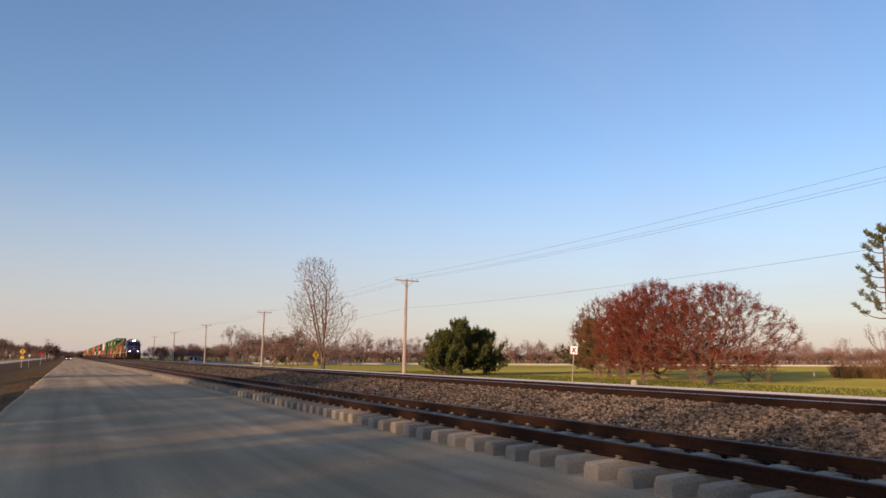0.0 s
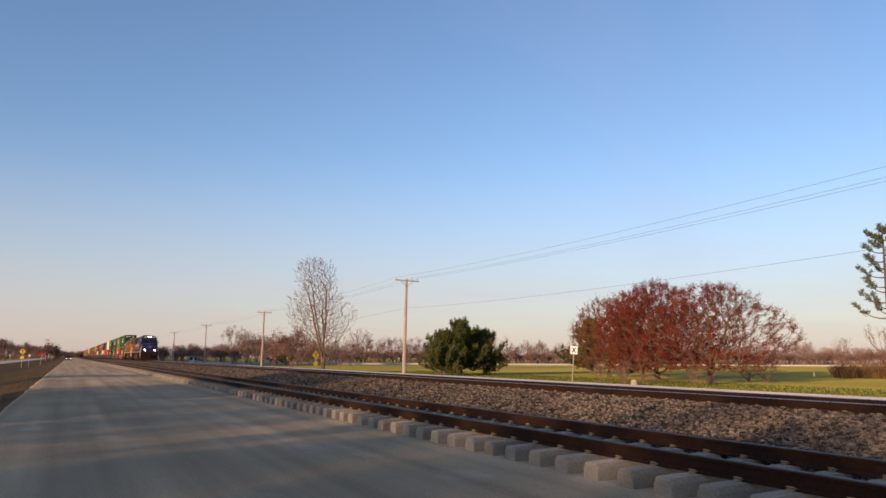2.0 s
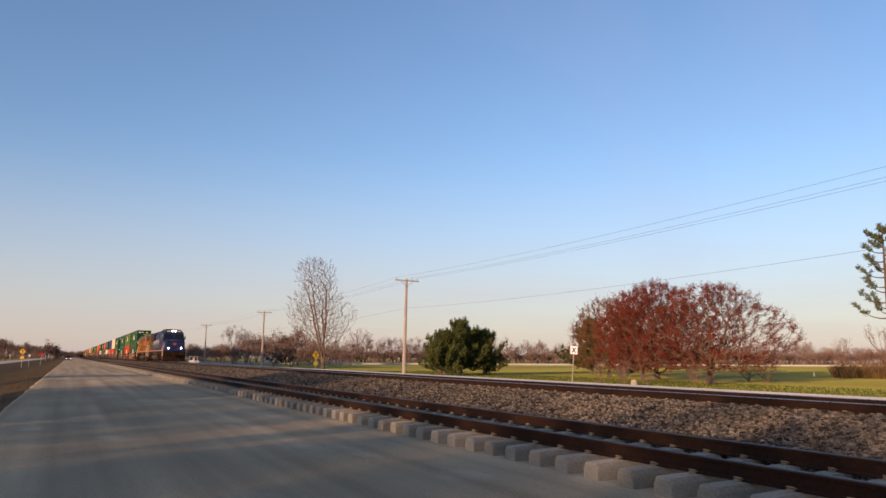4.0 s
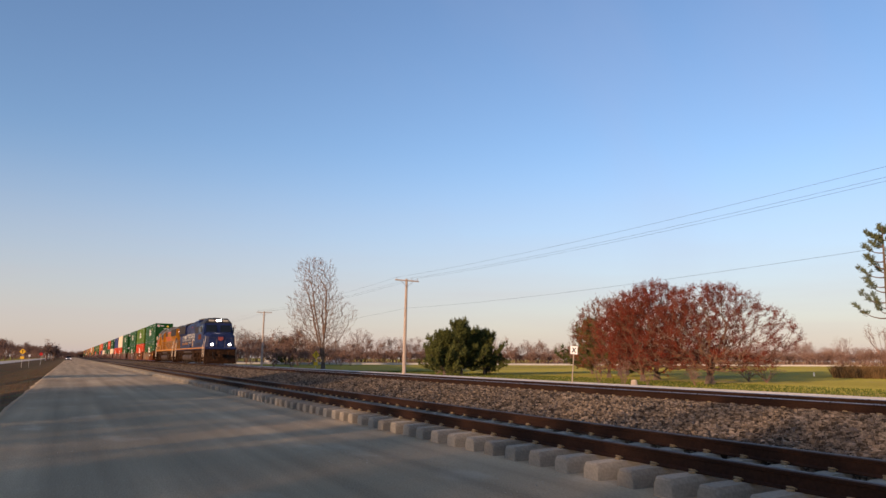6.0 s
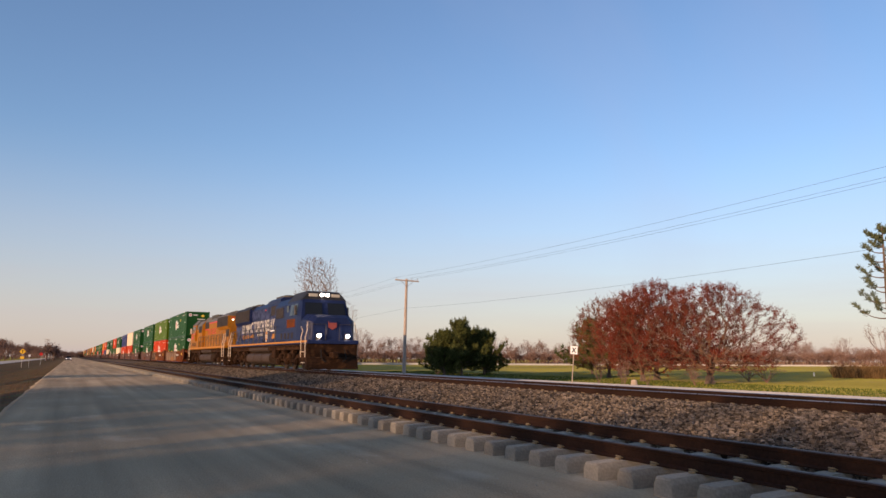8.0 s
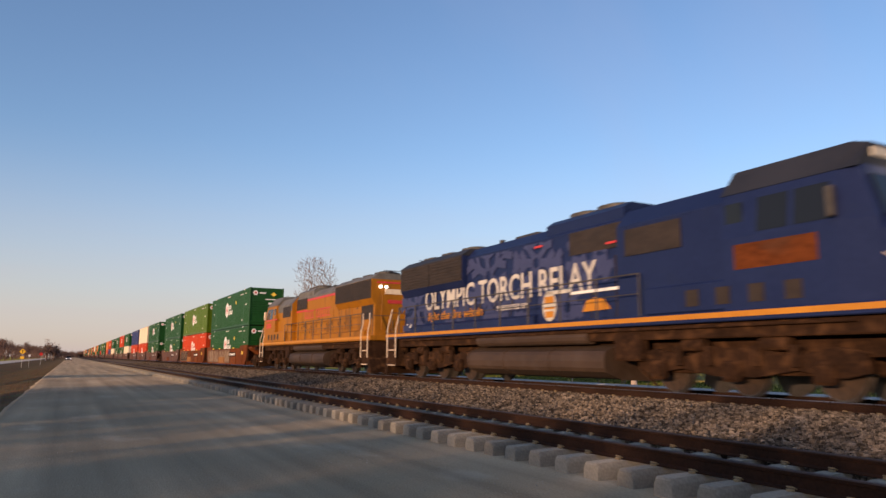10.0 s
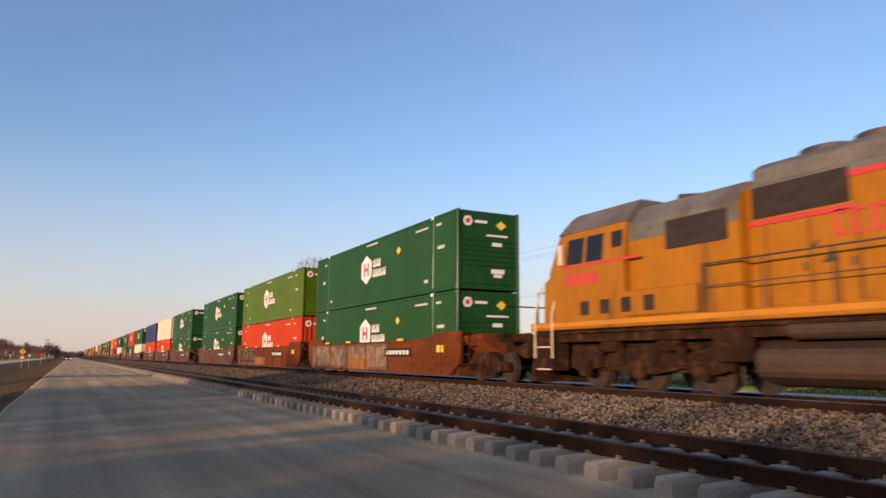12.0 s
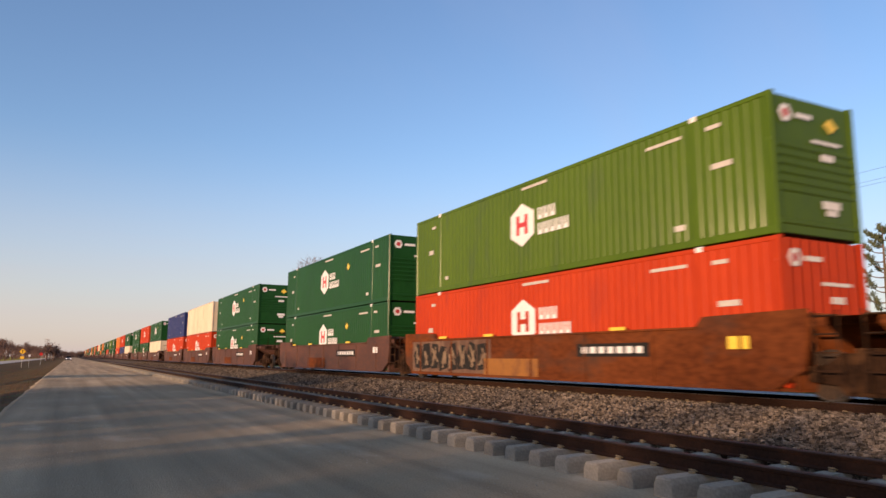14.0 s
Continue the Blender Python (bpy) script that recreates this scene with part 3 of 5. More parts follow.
def wheelset_shapes(r):
    body = Shape()
    disc(body, -0.95, 0.95, 0, 0, 0.085, 10)
    for side in (-1, 1):
        disc(body, side * 0.70, side * 0.82, 0, 0, r * 0.93)
        disc(body, side * 0.82, side * 0.835, 0, 0, r * 0.42, 16)
        for k in range(5):
            a = 6.283 * k / 5
            disc(body, side * 0.815, side * 0.828, math.cos(a) * r * 0.66, math.sin(a) * r * 0.66, r * 0.11, 8)
    tread = Shape()
    for side in (-1, 1):
        disc(tread, side * 0.69, side * 0.80, 0, 0, r)
        disc(tread, side * 0.675, side * 0.70, 0, 0, r + 0.028)
    return body, tread


wheels = []
_b, _t = wheelset_shapes(0.50)
WS_LOCO = (_b.mesh("wheelset", WHEEL), _t.mesh("tread", TREAD))
_b, _t = wheelset_shapes(0.457)
WS_CAR = (_b.mesh("wheelset", WHEEL), _t.mesh("tread", TREAD))


def wheelset(parent, y, r, turning):
    ws = part("wheelset", (WS_LOCO if r > 0.48 else WS_CAR)[0], WHEEL, parent, m=pose(0, y, r))
    tr = part("tread", (WS_LOCO if r > 0.48 else WS_CAR)[1], TREAD, parent, m=pose(0, y, r))
    if turning:
        wheels.append((ws, y, r))
    return ws


def car_truck(parent, y, turning):
    t = new("truck")
    t.parent = parent
    t.matrix_basis = pose(0, y, 0)
    for side in (-1, 1):
        a, b = sorted((side * 0.93, side * 1.07))
        s = Shape().prism([(-1.25, 0.36), (-1.22, 0.62), (-0.75, 0.66), (-0.45, 0.86), (0.45, 0.86), (0.75, 0.66), (1.22, 0.62), (1.25, 0.36), (0.95, 0.34), (0.55, 0.30), (0.4, 0.12), (-0.4, 0.12), (-0.55, 0.30), (-0.95, 0.34)], a, b, "x")
        for k in (-0.22, 0, 0.22):
            s.rod((side * 1.08, k, 0.2), (side * 1.08, k, 0.6), 0.085, n=10)
        for k in (-0.889, 0.889):
            s.rod((side * 0.9, k, 0.457), (side * 1.16, k, 0.457), 0.12, n=12)
        part("side_frame", s, IRON, t)
    part("bolster", Shape().box(-1.1, 1.1, -0.2, 0.2, 0.45, 0.95, 0.04), IRON, t)
    for k in (-0.889, 0.889):
        wheelset(t, k, 0.457, turning)


def well_unit(paint, sprayed, last, first, turning, label):
    """One unit of an articulated well car; its origin lies on the rails under the middle of its container."""
    u = thing("well_car", pose(TRAIN_X, 0, RAIL_Z), label, "railway car", "well cars of the train")
    for side in (-1, 1):
        a, b = sorted((side * 1.36, side * 1.47))
        out = [(-8.5, 0.55), (-7.9, 0.20), (7.9, 0.20), (8.5, 0.55), (8.62, 1.1), (8.62, 1.66), (6.25, 1.62), (6.05, 1.40), (-6.05, 1.40), (-6.25, 1.62), (-8.62, 1.66), (-8.62, 1.1)]
        sill = part("side_sill", Shape().prism(out, a, b, "x"), paint, u)
        part("top_flange", Shape().box(*sorted((side * 1.33, side * 1.52)), -6.1, 6.1, 1.37, 1.42, 0.01), paint, sill)
        part("bottom_flange", Shape().box(*sorted((side * 1.2, side * 1.53)), -7.9, 7.9, 0.16, 0.22, 0.01), paint, sill)
        for k in range(7):
            y = -7.2 + 2.4 * k
            part("stiffener", Shape().box(*sorted((side * 1.46, side * 1.50)), y - 0.04, y + 0.04, 0.24, 1.36, 0.008), paint, sill)
        for y in (-3.9, 2.1, 5.2):
            part("reflector", plate(rect(y, y + 0.55, 1.42, 1.50), side * 1.45, 0.02), DECALYELLOW, sill, "yellow reflective patch")
    if sprayed:
        g = plate(rect(2.2 if sprayed == 2 else -2.4, 7.9, 0.26, 1.34), -1.475, 0.005)
        part("sprayed_lettering", g, SPRAY, u, "pale sprayed paint over rust")
        rng = random.Random(8)
        wide = 1.0 if sprayed == 2 else 1.8
        for k in range(8):
            y = 2.45 + k * 0.66 if sprayed == 2 else -2.2 + k * 1.22
            body = [(y + rng.uniform(-0.08, 0.05), rng.uniform(0.30, 0.42)), (y + 0.6 * wide + rng.uniform(-0.08, 0.08), rng.uniform(0.28, 0.4)), (y + 0.66 * wide + rng.uniform(-0.1, 0.1), rng.uniform(0.7, 0.9)), (y + 0.5 * wide + rng.uniform(-0.1, 0.1), rng.uniform(1.15, 1.3)), (y + 0.05, rng.uniform(1.1, 1.3)), (y - 0.06, 0.75)]
            glyph = part("spray_stroke", plate(body, -1.482 - 0.001 * (k % 2), 0.001), RUBBER if sprayed == 2 else SPRAYPALE, u, "black sprayed letter shape" if sprayed == 2 else "large pale sprayed letter shape")
            for m in range(4):
                a, b = (y + wide * rng.uniform(0.05, 0.5), rng.uniform(0.38, 0.75)), (y + wide * rng.uniform(0.05, 0.55), rng.uniform(0.8, 1.2))
                w2 = rng.uniform(0.035, 0.06)
                part("spray_line", plate([(a[0] - w2, a[1]), (a[0] + w2, a[1]), (b[0] + w2, b[1]), (b[0] - w2, b[1])], -1.485 - 0.0012 * m, 0.001), SPRAYPALE if sprayed == 2 else SPRAY, glyph)
    part("panel_patch", plate(rect(-0.35, 2.6, 0.24, 0.74), -1.486, 0.005), OCHRE if sprayed else WELL, u, "ochre repainted patch")
    p = part("name_plate", plate(rect(-4.7, -2.1, 0.80, 1.12), -1.486, 0.005), RUBBER, u, "dark plate with pale bars")
    for k in range(7):
        part("plate_bar", plate(rect(-4.5 + 0.33 * k, -4.28 + 0.33 * k, 0.88, 1.04), -1.492, 0.004), DECAL, p)
    part("small_patch", plate(rect(-7.4, -6.9, 0.95, 1.2), -1.486, 0.005), DECALYELLOW if sprayed else DECAL, u)
    part("well_floor", Shape().box(-1.3, 1.3, -8.3, 8.3, 0.16, 0.22), paint, u)
    for e in (-1, 1):
        y0, y1 = sorted((e * 8.2, e * 9.9))
        end = Shape().prism([(-1.40, 1.35), (-1.40, 1.5), (1.40, 1.5), (1.40, 1.35), (0.5, 0.85), (-0.5, 0.85)], y0, y1)
        bulk = part("end_platform", end, paint, u)
        part("bulkhead", Shape().box(-1.36, 1.36, *sorted((e * 8.22, e * 8.32)), 0.2, 1.62, 0.02), paint, u)
        for side in (-1, 1):
            lad = Shape()
            for k in range(4):
                lad.rod((side * 1.45, e * 8.75, 0.55 + 0.32 * k), (side * 1.45, e * 9.2, 0.55 + 0.32 * k), 0.018, n=6)
            for y in (8.75, 9.2):
                lad.rod((side * 1.45, e * y, 0.4), (side * 1.45, e * y, 1.6), 0.022, n=6)
            part("ladder", lad, IRON, u)
        if (e < 0 and first) or (e > 0 and last):
            part("end_railing", Shape().path([(-1.2, e * 11.0, 1.5), (-1.2, e * 11.0, 2.35), (1.2, e * 11.0, 2.35), (1.2, e * 11.0, 1.5)], 0.025).rod((0, e * 11.0, 1.5), (0, e * 11.0, 2.35), 0.02), IRON, u)
            part("coupler_beam", Shape().box(-0.45, 0.45, *sorted((e * 9.8, e * 11.2)), 0.75, 1.45, 0.05).box(-1.35, 1.35, *sorted((e * 10.7, e * 11.1)), 1.25, 1.5, 0.03), IRON, u)
            part("coupler", Shape().box(-0.16, 0.16, *sorted((e * 11.1, e * 11.85)), 0.72, 1.02, 0.05), IRON, u)
            part("brake_wheel", Shape().rod((0.6, e * 11.06, 2.0), (0.6, e * 11.1, 2.0), 0.28, n=16), IRON, u)
    car_truck(u, -9.425 if not first else -9.7, turning)
    if last:
        car_truck(u, 9.7, turning)
    return u


# ---------------------------------------------------------------- locomotives
def fan(parent, y, z):
    f = part("roof_fan", Shape().rod((0, y, z), (0, y, z + 0.16), 0.62, n=24), RAILING, parent)
    part("fan_guard", Shape().rod((0, y, z + 0.16), (0, y, z + 0.22), 0.52, 0.42, n=24), GRILLE, f)


def loco_truck(parent, y):
    t = new("truck")
    t.parent = parent
    t.matrix_basis = pose(0, y, 0)
    for side in (-1, 1):
        a, b = sorted((side * 1.02, side * 1.18))
        s = Shape().prism([(-2.75, 0.52), (-2.7, 0.86), (-2.2, 0.98), (-1.3, 0.80), (-0.6, 0.98), (0.6, 0.98), (1.3, 0.80), (2.2, 0.98), (2.7, 0.86), (2.75, 0.52), (2.3, 0.42), (1.4, 0.55), (0.5, 0.40), (-0.5, 0.40), (-1.4, 0.55), (-2.3, 0.42)], a, b, "x")
        part("side_frame", s, IRON, t)
        for k in (-2.0, 0.0, 2.0):
            part("axle_box", Shape().box(*sorted((side * 1.16, side * 1.36)), k - 0.2, k + 0.2, 0.30, 0.72, 0.05).rod((side * 1.3, k, 0.5), (side * 1.40, k, 0.5), 0.15, n=12), IRON, t)
        for k in (-1.0, 1.0):
            for j in (-0.42, 0.42):
                part("coil_spring", Shape().rod((side * 1.24, k + j, 0.62), (side * 1.24, k + j, 1.02), 0.10, n=10), IRON, t)
            part("brake_cylinder", Shape().rod((side * 1.2, k - 0.3, 1.05), (side * 1.2, k + 0.3, 1.05), 0.13, n=12), IRON, t)
        part("sand_pipe", Shape().path([(side * 1.2, 2.9, 1.2), (side * 1.1, 2.75, 0.5), (side * 0.8, 2.55, 0.12)], 0.03), IRON, t)
    part("transom", Shape().box(-1.0, 1.0, -2.4, 2.4, 0.45, 0.9, 0.05), IRON, t)
    for k in (-2.0, 0.0, 2.0):
        wheelset(t, k, 0.5, True)


CAB_PARTS = ("cab", "cab_front", "cab_roof", "cab_door_window", "windscreen", "side_window", "mirror", "number_board", "headlight_box", "headlight", "antenna", "cab_panel")
NOSE_PARTS = ("nose", "nose_door", "shield_emblem", "shield_top")


def locomotive(name, body, roof, label, blue):
    """A six-axle road diesel, nose towards -y, its origin on the rails under its middle."""
    g = thing(name, pose(TRAIN_X, 0, RAIL_Z, 0, 0, 0 if blue else 180), label, "locomotive", "locomotives of the train")
    vis = -1 if blue else 1
    # underframe and walkway
    part("underframe", Shape().box(-1.35, 1.35, -10.3, 10.3, 1.18, 1.50, 0.03), IRON, g)
    part("centre_sill", Shape().box(-0.85, 0.85, -9.7, 9.7, 0.80, 1.19, 0.02), IRON, g)
    part("walkway", Shape().box(-1.52, 1.52, -10.75, 10.75, 1.50, 1.72, 0.02), body, g)
    for side in (-1, 1):
        part("sill_stripe", plate(rect(-10.7, 10.7, 1.58, 1.69), side * 1.522), STRIPE, g, "bright orange stripe")
    # long hood
    hood = part("long_hood", Shape().prism([(-1.0, 1.72), (1.0, 1.72), (1.0, 4.20), (0.72, 4.50), (-0.72, 4.50), (-1.0, 4.20)], -3.3, 9.95), body, g)
    part("hood_roof", Shape().prism([(-1.006, 4.16), (-1.006, 4.21), (-0.73, 4.512), (0.73, 4.512), (1.006, 4.21), (1.006, 4.16)], -3.29, 9.94), roof, hood)
    part("radiator_section", Shape().prism([(-1.02, 3.15), (1.02, 3.15), (1.20, 3.42), (1.20, 4.32), (0.85, 4.56), (-0.85, 4.56), (-1.20, 4.32), (-1.20, 3.42)], 4.75, 9.98), body, g)
    part("radiator_roof", Shape().prism([(-1.206, 4.30), (-1.206, 4.33), (-0.853, 4.57), (0.853, 4.57), (1.206, 4.33), (1.206, 4.30)], 4.74, 9.985), DARKROOF if blue else roof, g)
    for side in (-1, 1):
        for y0, y1 in ((4.80, 7.33), (7.37, 9.92)):
            gr = part("radiator_grille", plate(rect(y0, y1, 3.43, 4.29), side * 1.201, 0.02), GRILLE, g, "dark radiator grille")
            for k in range(7):
                part("slat", plate(rect(y0, y1, 3.5 + k * 0.115, 3.535 + k * 0.115), side * 1.221, 0.02), GRILLE, gr)
        part("air_intake", plate(rect(-3.2, -1.05, 3.55, 4.18), side * 1.001, 0.03), GRILLE, g, "dark inertial filter grille")
        part("rear_door", plate(rect(8.2, 9.7, 2.5, 3.3), side * 1.001, 0.012), GRILLE if not blue else LOCOBLUE, g)
        for k in range(10):
            y = -2.9 + k * 0.98
            dr = part("hood_door", plate(rect(y + 0.02, y + 0.94, 1.80, 3.35), side * 1.0, 0.018), body, g)
            # dark strip puts the door gap's shade and grime into the colour
            part("door_seam", plate(rect(y - 0.018, y + 0.018, 1.80, 3.36), side * 1.0, 0.012), GRILLE, dr)
            part("latch", Shape().box(*sorted((side * 1.015, side * 1.04)), y + 0.82, y + 0.88, 2.4, 2.55), RAILING, dr)
        part("walkway_duct", Shape().prism([(side * 1.0, 1.72), (side * 1.16, 1.72), (side * 1.16, 1.95), (side * 1.0, 2.05)], 0.5, 9.0), body, g)
    part("dynamic_brake_hatch", Shape().prism([(-0.95, 4.2), (0.95, 4.2), (0.95, 4.56), (0.7, 4.72), (-0.7, 4.72), (-0.95, 4.56)], -3.2, 0.1), roof, g)
    part("exhaust_stack", Shape().box(-0.45, 0.45, 1.3, 2.6, 4.5, 4.68, 0.05), RAILING, g)
    for y in (5.7, 7.3, 8.9):
        fan(g, y, 4.55)
    for y in (-0.8, -2.0):
        fan(g, y, 4.70)
    part("roof_railing", Shape().path([(-0.5, 9.7, 4.55), (-0.5, 9.7, 4.74), (0.5, 9.7, 4.74), (0.5, 9.7, 4.55)], 0.02), RAILING, g)
    for x in (-0.75, 0.6):
        part("lifting_lug", Shape().box(x, x + 0.15, 2.9, 3.05, 4.5, 4.62, 0.02), RAILING, g)
    part("rear_panel", Shape().box(-0.7, 0.7, 9.95, 9.99, 2.0, 4.1, 0.01), body, g)
    part("rear_number_board", Shape().box(-0.55, 0.55, 9.98, 10.02, 3.62, 3.86, 0.01), CREAM, g)
    for x in (0.5, 0.78):
        part("rear_headlight", Shape().rod((x, 9.98, 3.95), (x, 10.06, 3.95), 0.07, n=14), DIMLIGHT if not blue else GLASS, g)
    # equipment body behind the cab
    part("equipment_body", Shape().prism([(-1.30, 1.72), (1.30, 1.72), (1.30, 3.95), (0.95, 4.38), (-0.95, 4.38), (-1.30, 3.95)], -6.7, -3.3), body, g)
    part("equipment_roof", Shape().prism([(-1.306, 3.55 if not blue else 3.9), (-1.306, 3.96), (-0.956, 4.39), (0.956, 4.39), (1.306, 3.96), (1.306, 3.55 if not blue else 3.9)], -6.69, -3.31), roof, g)
    for side in (-1, 1):
        part("side_vent", plate(rect(-5.4, -3.6, 3.2, 3.85), side * 1.307, 0.02), GRILLE, g, "dark side vent")
        part("battery_box", Shape().box(*sorted((side * 1.0, side * 1.5)), -8.9, -4.4, 1.72, 2.35, 0.04), body, g)
        for k in range(4):
            part("box_louvre", plate(rect(-8.4 + 0.8 * k, -8.05 + 0.8 * k, 1.85, 2.2), side * 1.502, 0.012), GRILLE, g)
    # cab and nose
    cab = part("cab", Shape().loft([[(-1.50, y, 1.72), (1.50, y, 1.72), (1.50, y, 3.15), (1.50 - k, y, 4.05), (0.95 - k * 0.5, y, 4.60), (-0.95 + k * 0.5, y, 4.60), (-1.50 + k, y, 4.05), (-1.50, y, 3.15)] for y, k in ((-6.1, 0.12), (-8.55, 0.12))]), body, g)
    part("cab_front", Shape().loft([[(-1.50, -8.55, 1.72), (1.50, -8.55, 1.72), (1.50, -8.55, 3.15), (1.38, -8.55, 4.05), (0.89, -8.55, 4.60), (-0.89, -8.55, 4.60), (-1.38, -8.55, 4.05), (-1.50, -8.55, 3.15)], [(-1.45, -9.35, 1.72), (1.45, -9.35, 1.72), (1.45, -9.30, 3.1), (1.32, -8.98, 4.02), (0.85, -8.82, 4.5), (-0.85, -8.82, 4.5), (-1.32, -8.98, 4.02), (-1.45, -9.30, 3.1)]]), body, g)
    part("cab_roof", Shape().loft([[(-1.39, y, 4.06), (-0.93, y, 4.605 + d), (0.93, y, 4.605 + d), (1.39, y, 4.06)] for y, d in ((-6.05, 0.03), (-8.62, 0.03), (-8.95, -0.06))]), DARKROOF if blue else roof, g)
    nose = part("nose", Shape().loft([[(-1.44, -9.0, 1.60), (1.44, -9.0, 1.60), (1.46, -9.0, 2.95), (1.16, -9.0, 3.28), (-1.16, -9.0, 3.28), (-1.46, -9.0, 2.95)], [(-1.42, -9.95, 1.60), (1.42, -9.95, 1.60), (1.40, -9.93, 2.82), (1.08, -9.90, 3.14), (-1.08, -9.90, 3.14), (-1.40, -9.93, 2.82)], [(-1.16, -10.28, 1.60), (1.16, -10.28, 1.60), (1.12, -10.24, 2.70), (0.85, -10.20, 3.0), (-0.85, -10.20, 3.0), (-1.12, -10.24, 2.70)]]), body, g, "blunt safety-cab nose")
    part("nose_door", Shape().box(-0.32, 0.32, -10.28, -10.2, 1.75, 2.4, 0.02), body, nose)
    part("shield_emblem", Shape().prism([(-0.24, 2.78), (0.24, 2.78), (0.24, 2.45), (0.0, 2.30), (-0.24, 2.45)], -10.33, -10.22), MUTEDRED, nose, "small muted red shield emblem")
    part("shield_top", Shape().box(-0.24, 0.24, -10.345, -10.30, 2.70, 2.80), LOCOBLUE, nose)
    # windscreens tilt back
    for x0, x1 in ((-1.24, -0.18), (0.18, 1.24)):
        w = Shape().add([(x0, -9.335, 3.12), (x1, -9.335, 3.12), (x1 * 0.95, -9.06, 3.92), (x0 * 0.95, -9.06, 3.92), (x0, -9.30, 3.12), (x1, -9.30, 3.12), (x1 * 0.95, -9.02, 3.92), (x0 * 0.95, -9.02, 3.92)], [(0, 1, 2, 3), (7, 6, 5, 4), (0, 4, 5, 1), (2, 6, 7, 3), (1, 5, 6, 2), (3, 7, 4, 0)])
        part("windscreen", w, GLASS, g, "dark sloping windscreen")
    for side in (-1, 1):
        for y0, y1 in ((-8.45, -7.75), (-7.62, -6.95)):
            lean = 0.055
            x = side * 1.485
            wf = Shape().add([(x, y0, 3.2), (x, y1, 3.2), (x - side * lean * 1.7, y1, 3.88), (x - side * lean * 1.7, y0, 3.88), (x + side * 0.02, y0, 3.2), (x + side * 0.02, y1, 3.2), (x + side * 0.02 - side * lean * 1.7, y1, 3.88), (x + side * 0.02 - side * lean * 1.7, y0, 3.88)], [(0, 1, 2, 3), (7, 6, 5, 4), (0, 4, 5, 1), (2, 6, 7, 3), (1, 5, 6, 2), (3, 7, 4, 0)])
            part("side_window", wf, GLASS, g, "dark sliding cab window")
        part("cab_door_window", plate(rect(-6.6, -6.2, 3.2, 3.85), side * 1.44, 0.02), GLASS, g)
        part("mirror", Shape().box(*sorted((side * 1.52, side * 1.66)), -8.62, -8.5, 3.2, 3.75, 0.02), CREAM if not blue else RAILING, g, "upright wind deflector")
    for x in (-0.95, 0.42):
        part("number_board", Shape().box(x, x + 0.53, -9.0, -8.8, 4.28, 4.46, 0.02), NUMBERLIGHT if blue else CREAM, g, "lit number board" if blue else "")
    part("headlight_box", Shape().box(-0.36, 0.36, -9.02, -8.7, 4.25, 4.52, 0.03), RAILING, g)
    for x in (-0.16, 0.16):
        part("headlight", Shape().rod((x, -9.06, 4.39), (x, -8.98, 4.39), 0.095, n=16), HEADLIGHT if blue else GLASS, g, "bright round headlight" if blue else "")
    for x in (-0.84, 0.84):
        part("ditch_light", Shape().rod((x, -10.86, 1.95), (x, -10.7, 1.95), 0.095, n=16), HEADLIGHT if blue else GLASS, g, "bright ditch light" if blue else "")
        part("ditch_light_stand", Shape().box(x - 0.13, x + 0.13, -10.72, -10.6, 1.7, 2.08, 0.02), RAILING, g)
    part("horn", Shape().rod((0.3, -5.2, 4.55), (0.3, -5.9, 4.6), 0.04, 0.10).rod((0.0, -5.2, 4.55), (0.0, -5.8, 4.58), 0.04, 0.09).box(-0.1, 0.4, -5.3, -5.1, 4.36, 4.55), RAILING, g)
    part("antenna", Shape().box(-0.3, 0.3, -7.4, -7.0, 4.62, 4.74, 0.03), RAILING, g)
    # pilot, plough, steps, couplers
    for e in (-1, 1):
        part("pilot", Shape().prism([(-1.5, 0.45), (-1.1, 0.32), (1.1, 0.32), (1.5, 0.45), (1.5, 1.55), (-1.5, 1.55)], *sorted((e * 10.45, e * 10.62))), IRON, g)
        plough = Shape().loft([[(-1.5, e * 10.62, 0.75), (0, e * 10.75, 0.80), (1.5, e * 10.62, 0.75), (1.5, e * 10.55, 0.12), (0, e * 10.60, 0.12), (-1.5, e * 10.55, 0.12)], [(-1.5, e * 10.66, 0.70), (0, e * 10.95, 0.75), (1.5, e * 10.66, 0.70), (1.5, e * 10.85, 0.10), (0, e * 11.25, 0.10), (-1.5, e * 10.85, 0.10)]])
        part("plough", plough, IRON, g)
        part("coupler", Shape().box(-0.17, 0.17, *sorted((e * 10.6, e * 11.3)), 0.72, 1.05, 0.05), IRON, g)
        for x in (-1, 1):
            part("hose", Shape().path([(x * 0.7, e * 10.7, 1.2), (x * 0.72, e * 10.95, 0.7), (x * 0.5, e * 10.98, 0.5)], 0.035), RUBBER, g)
        for side in (-1, 1):
            st = Shape().box(*sorted((side * 1.48, side * 1.5)), *sorted((e * 9.75, e * 9.78)), 0.45, 1.6).box(*sorted((side * 1.48, side * 1.5)), *sorted((e * 10.4, e * 10.43)), 0.45, 1.6)
            well = part("step_well", Shape().box(*sorted((side * 0.95, side * 1.5)), *sorted((e * 9.70, e * 10.46)), 0.42, 1.52, 0.02), IRON, g)
            for k in range(4):
                part("step", Shape().box(*sorted((side * 1.3, side * 1.54)), *sorted((e * 9.78, e * 10.42)), 0.44 + k * 0.30, 0.475 + k * 0.30), PALERAIL if k % 2 == 0 else IRON, well)
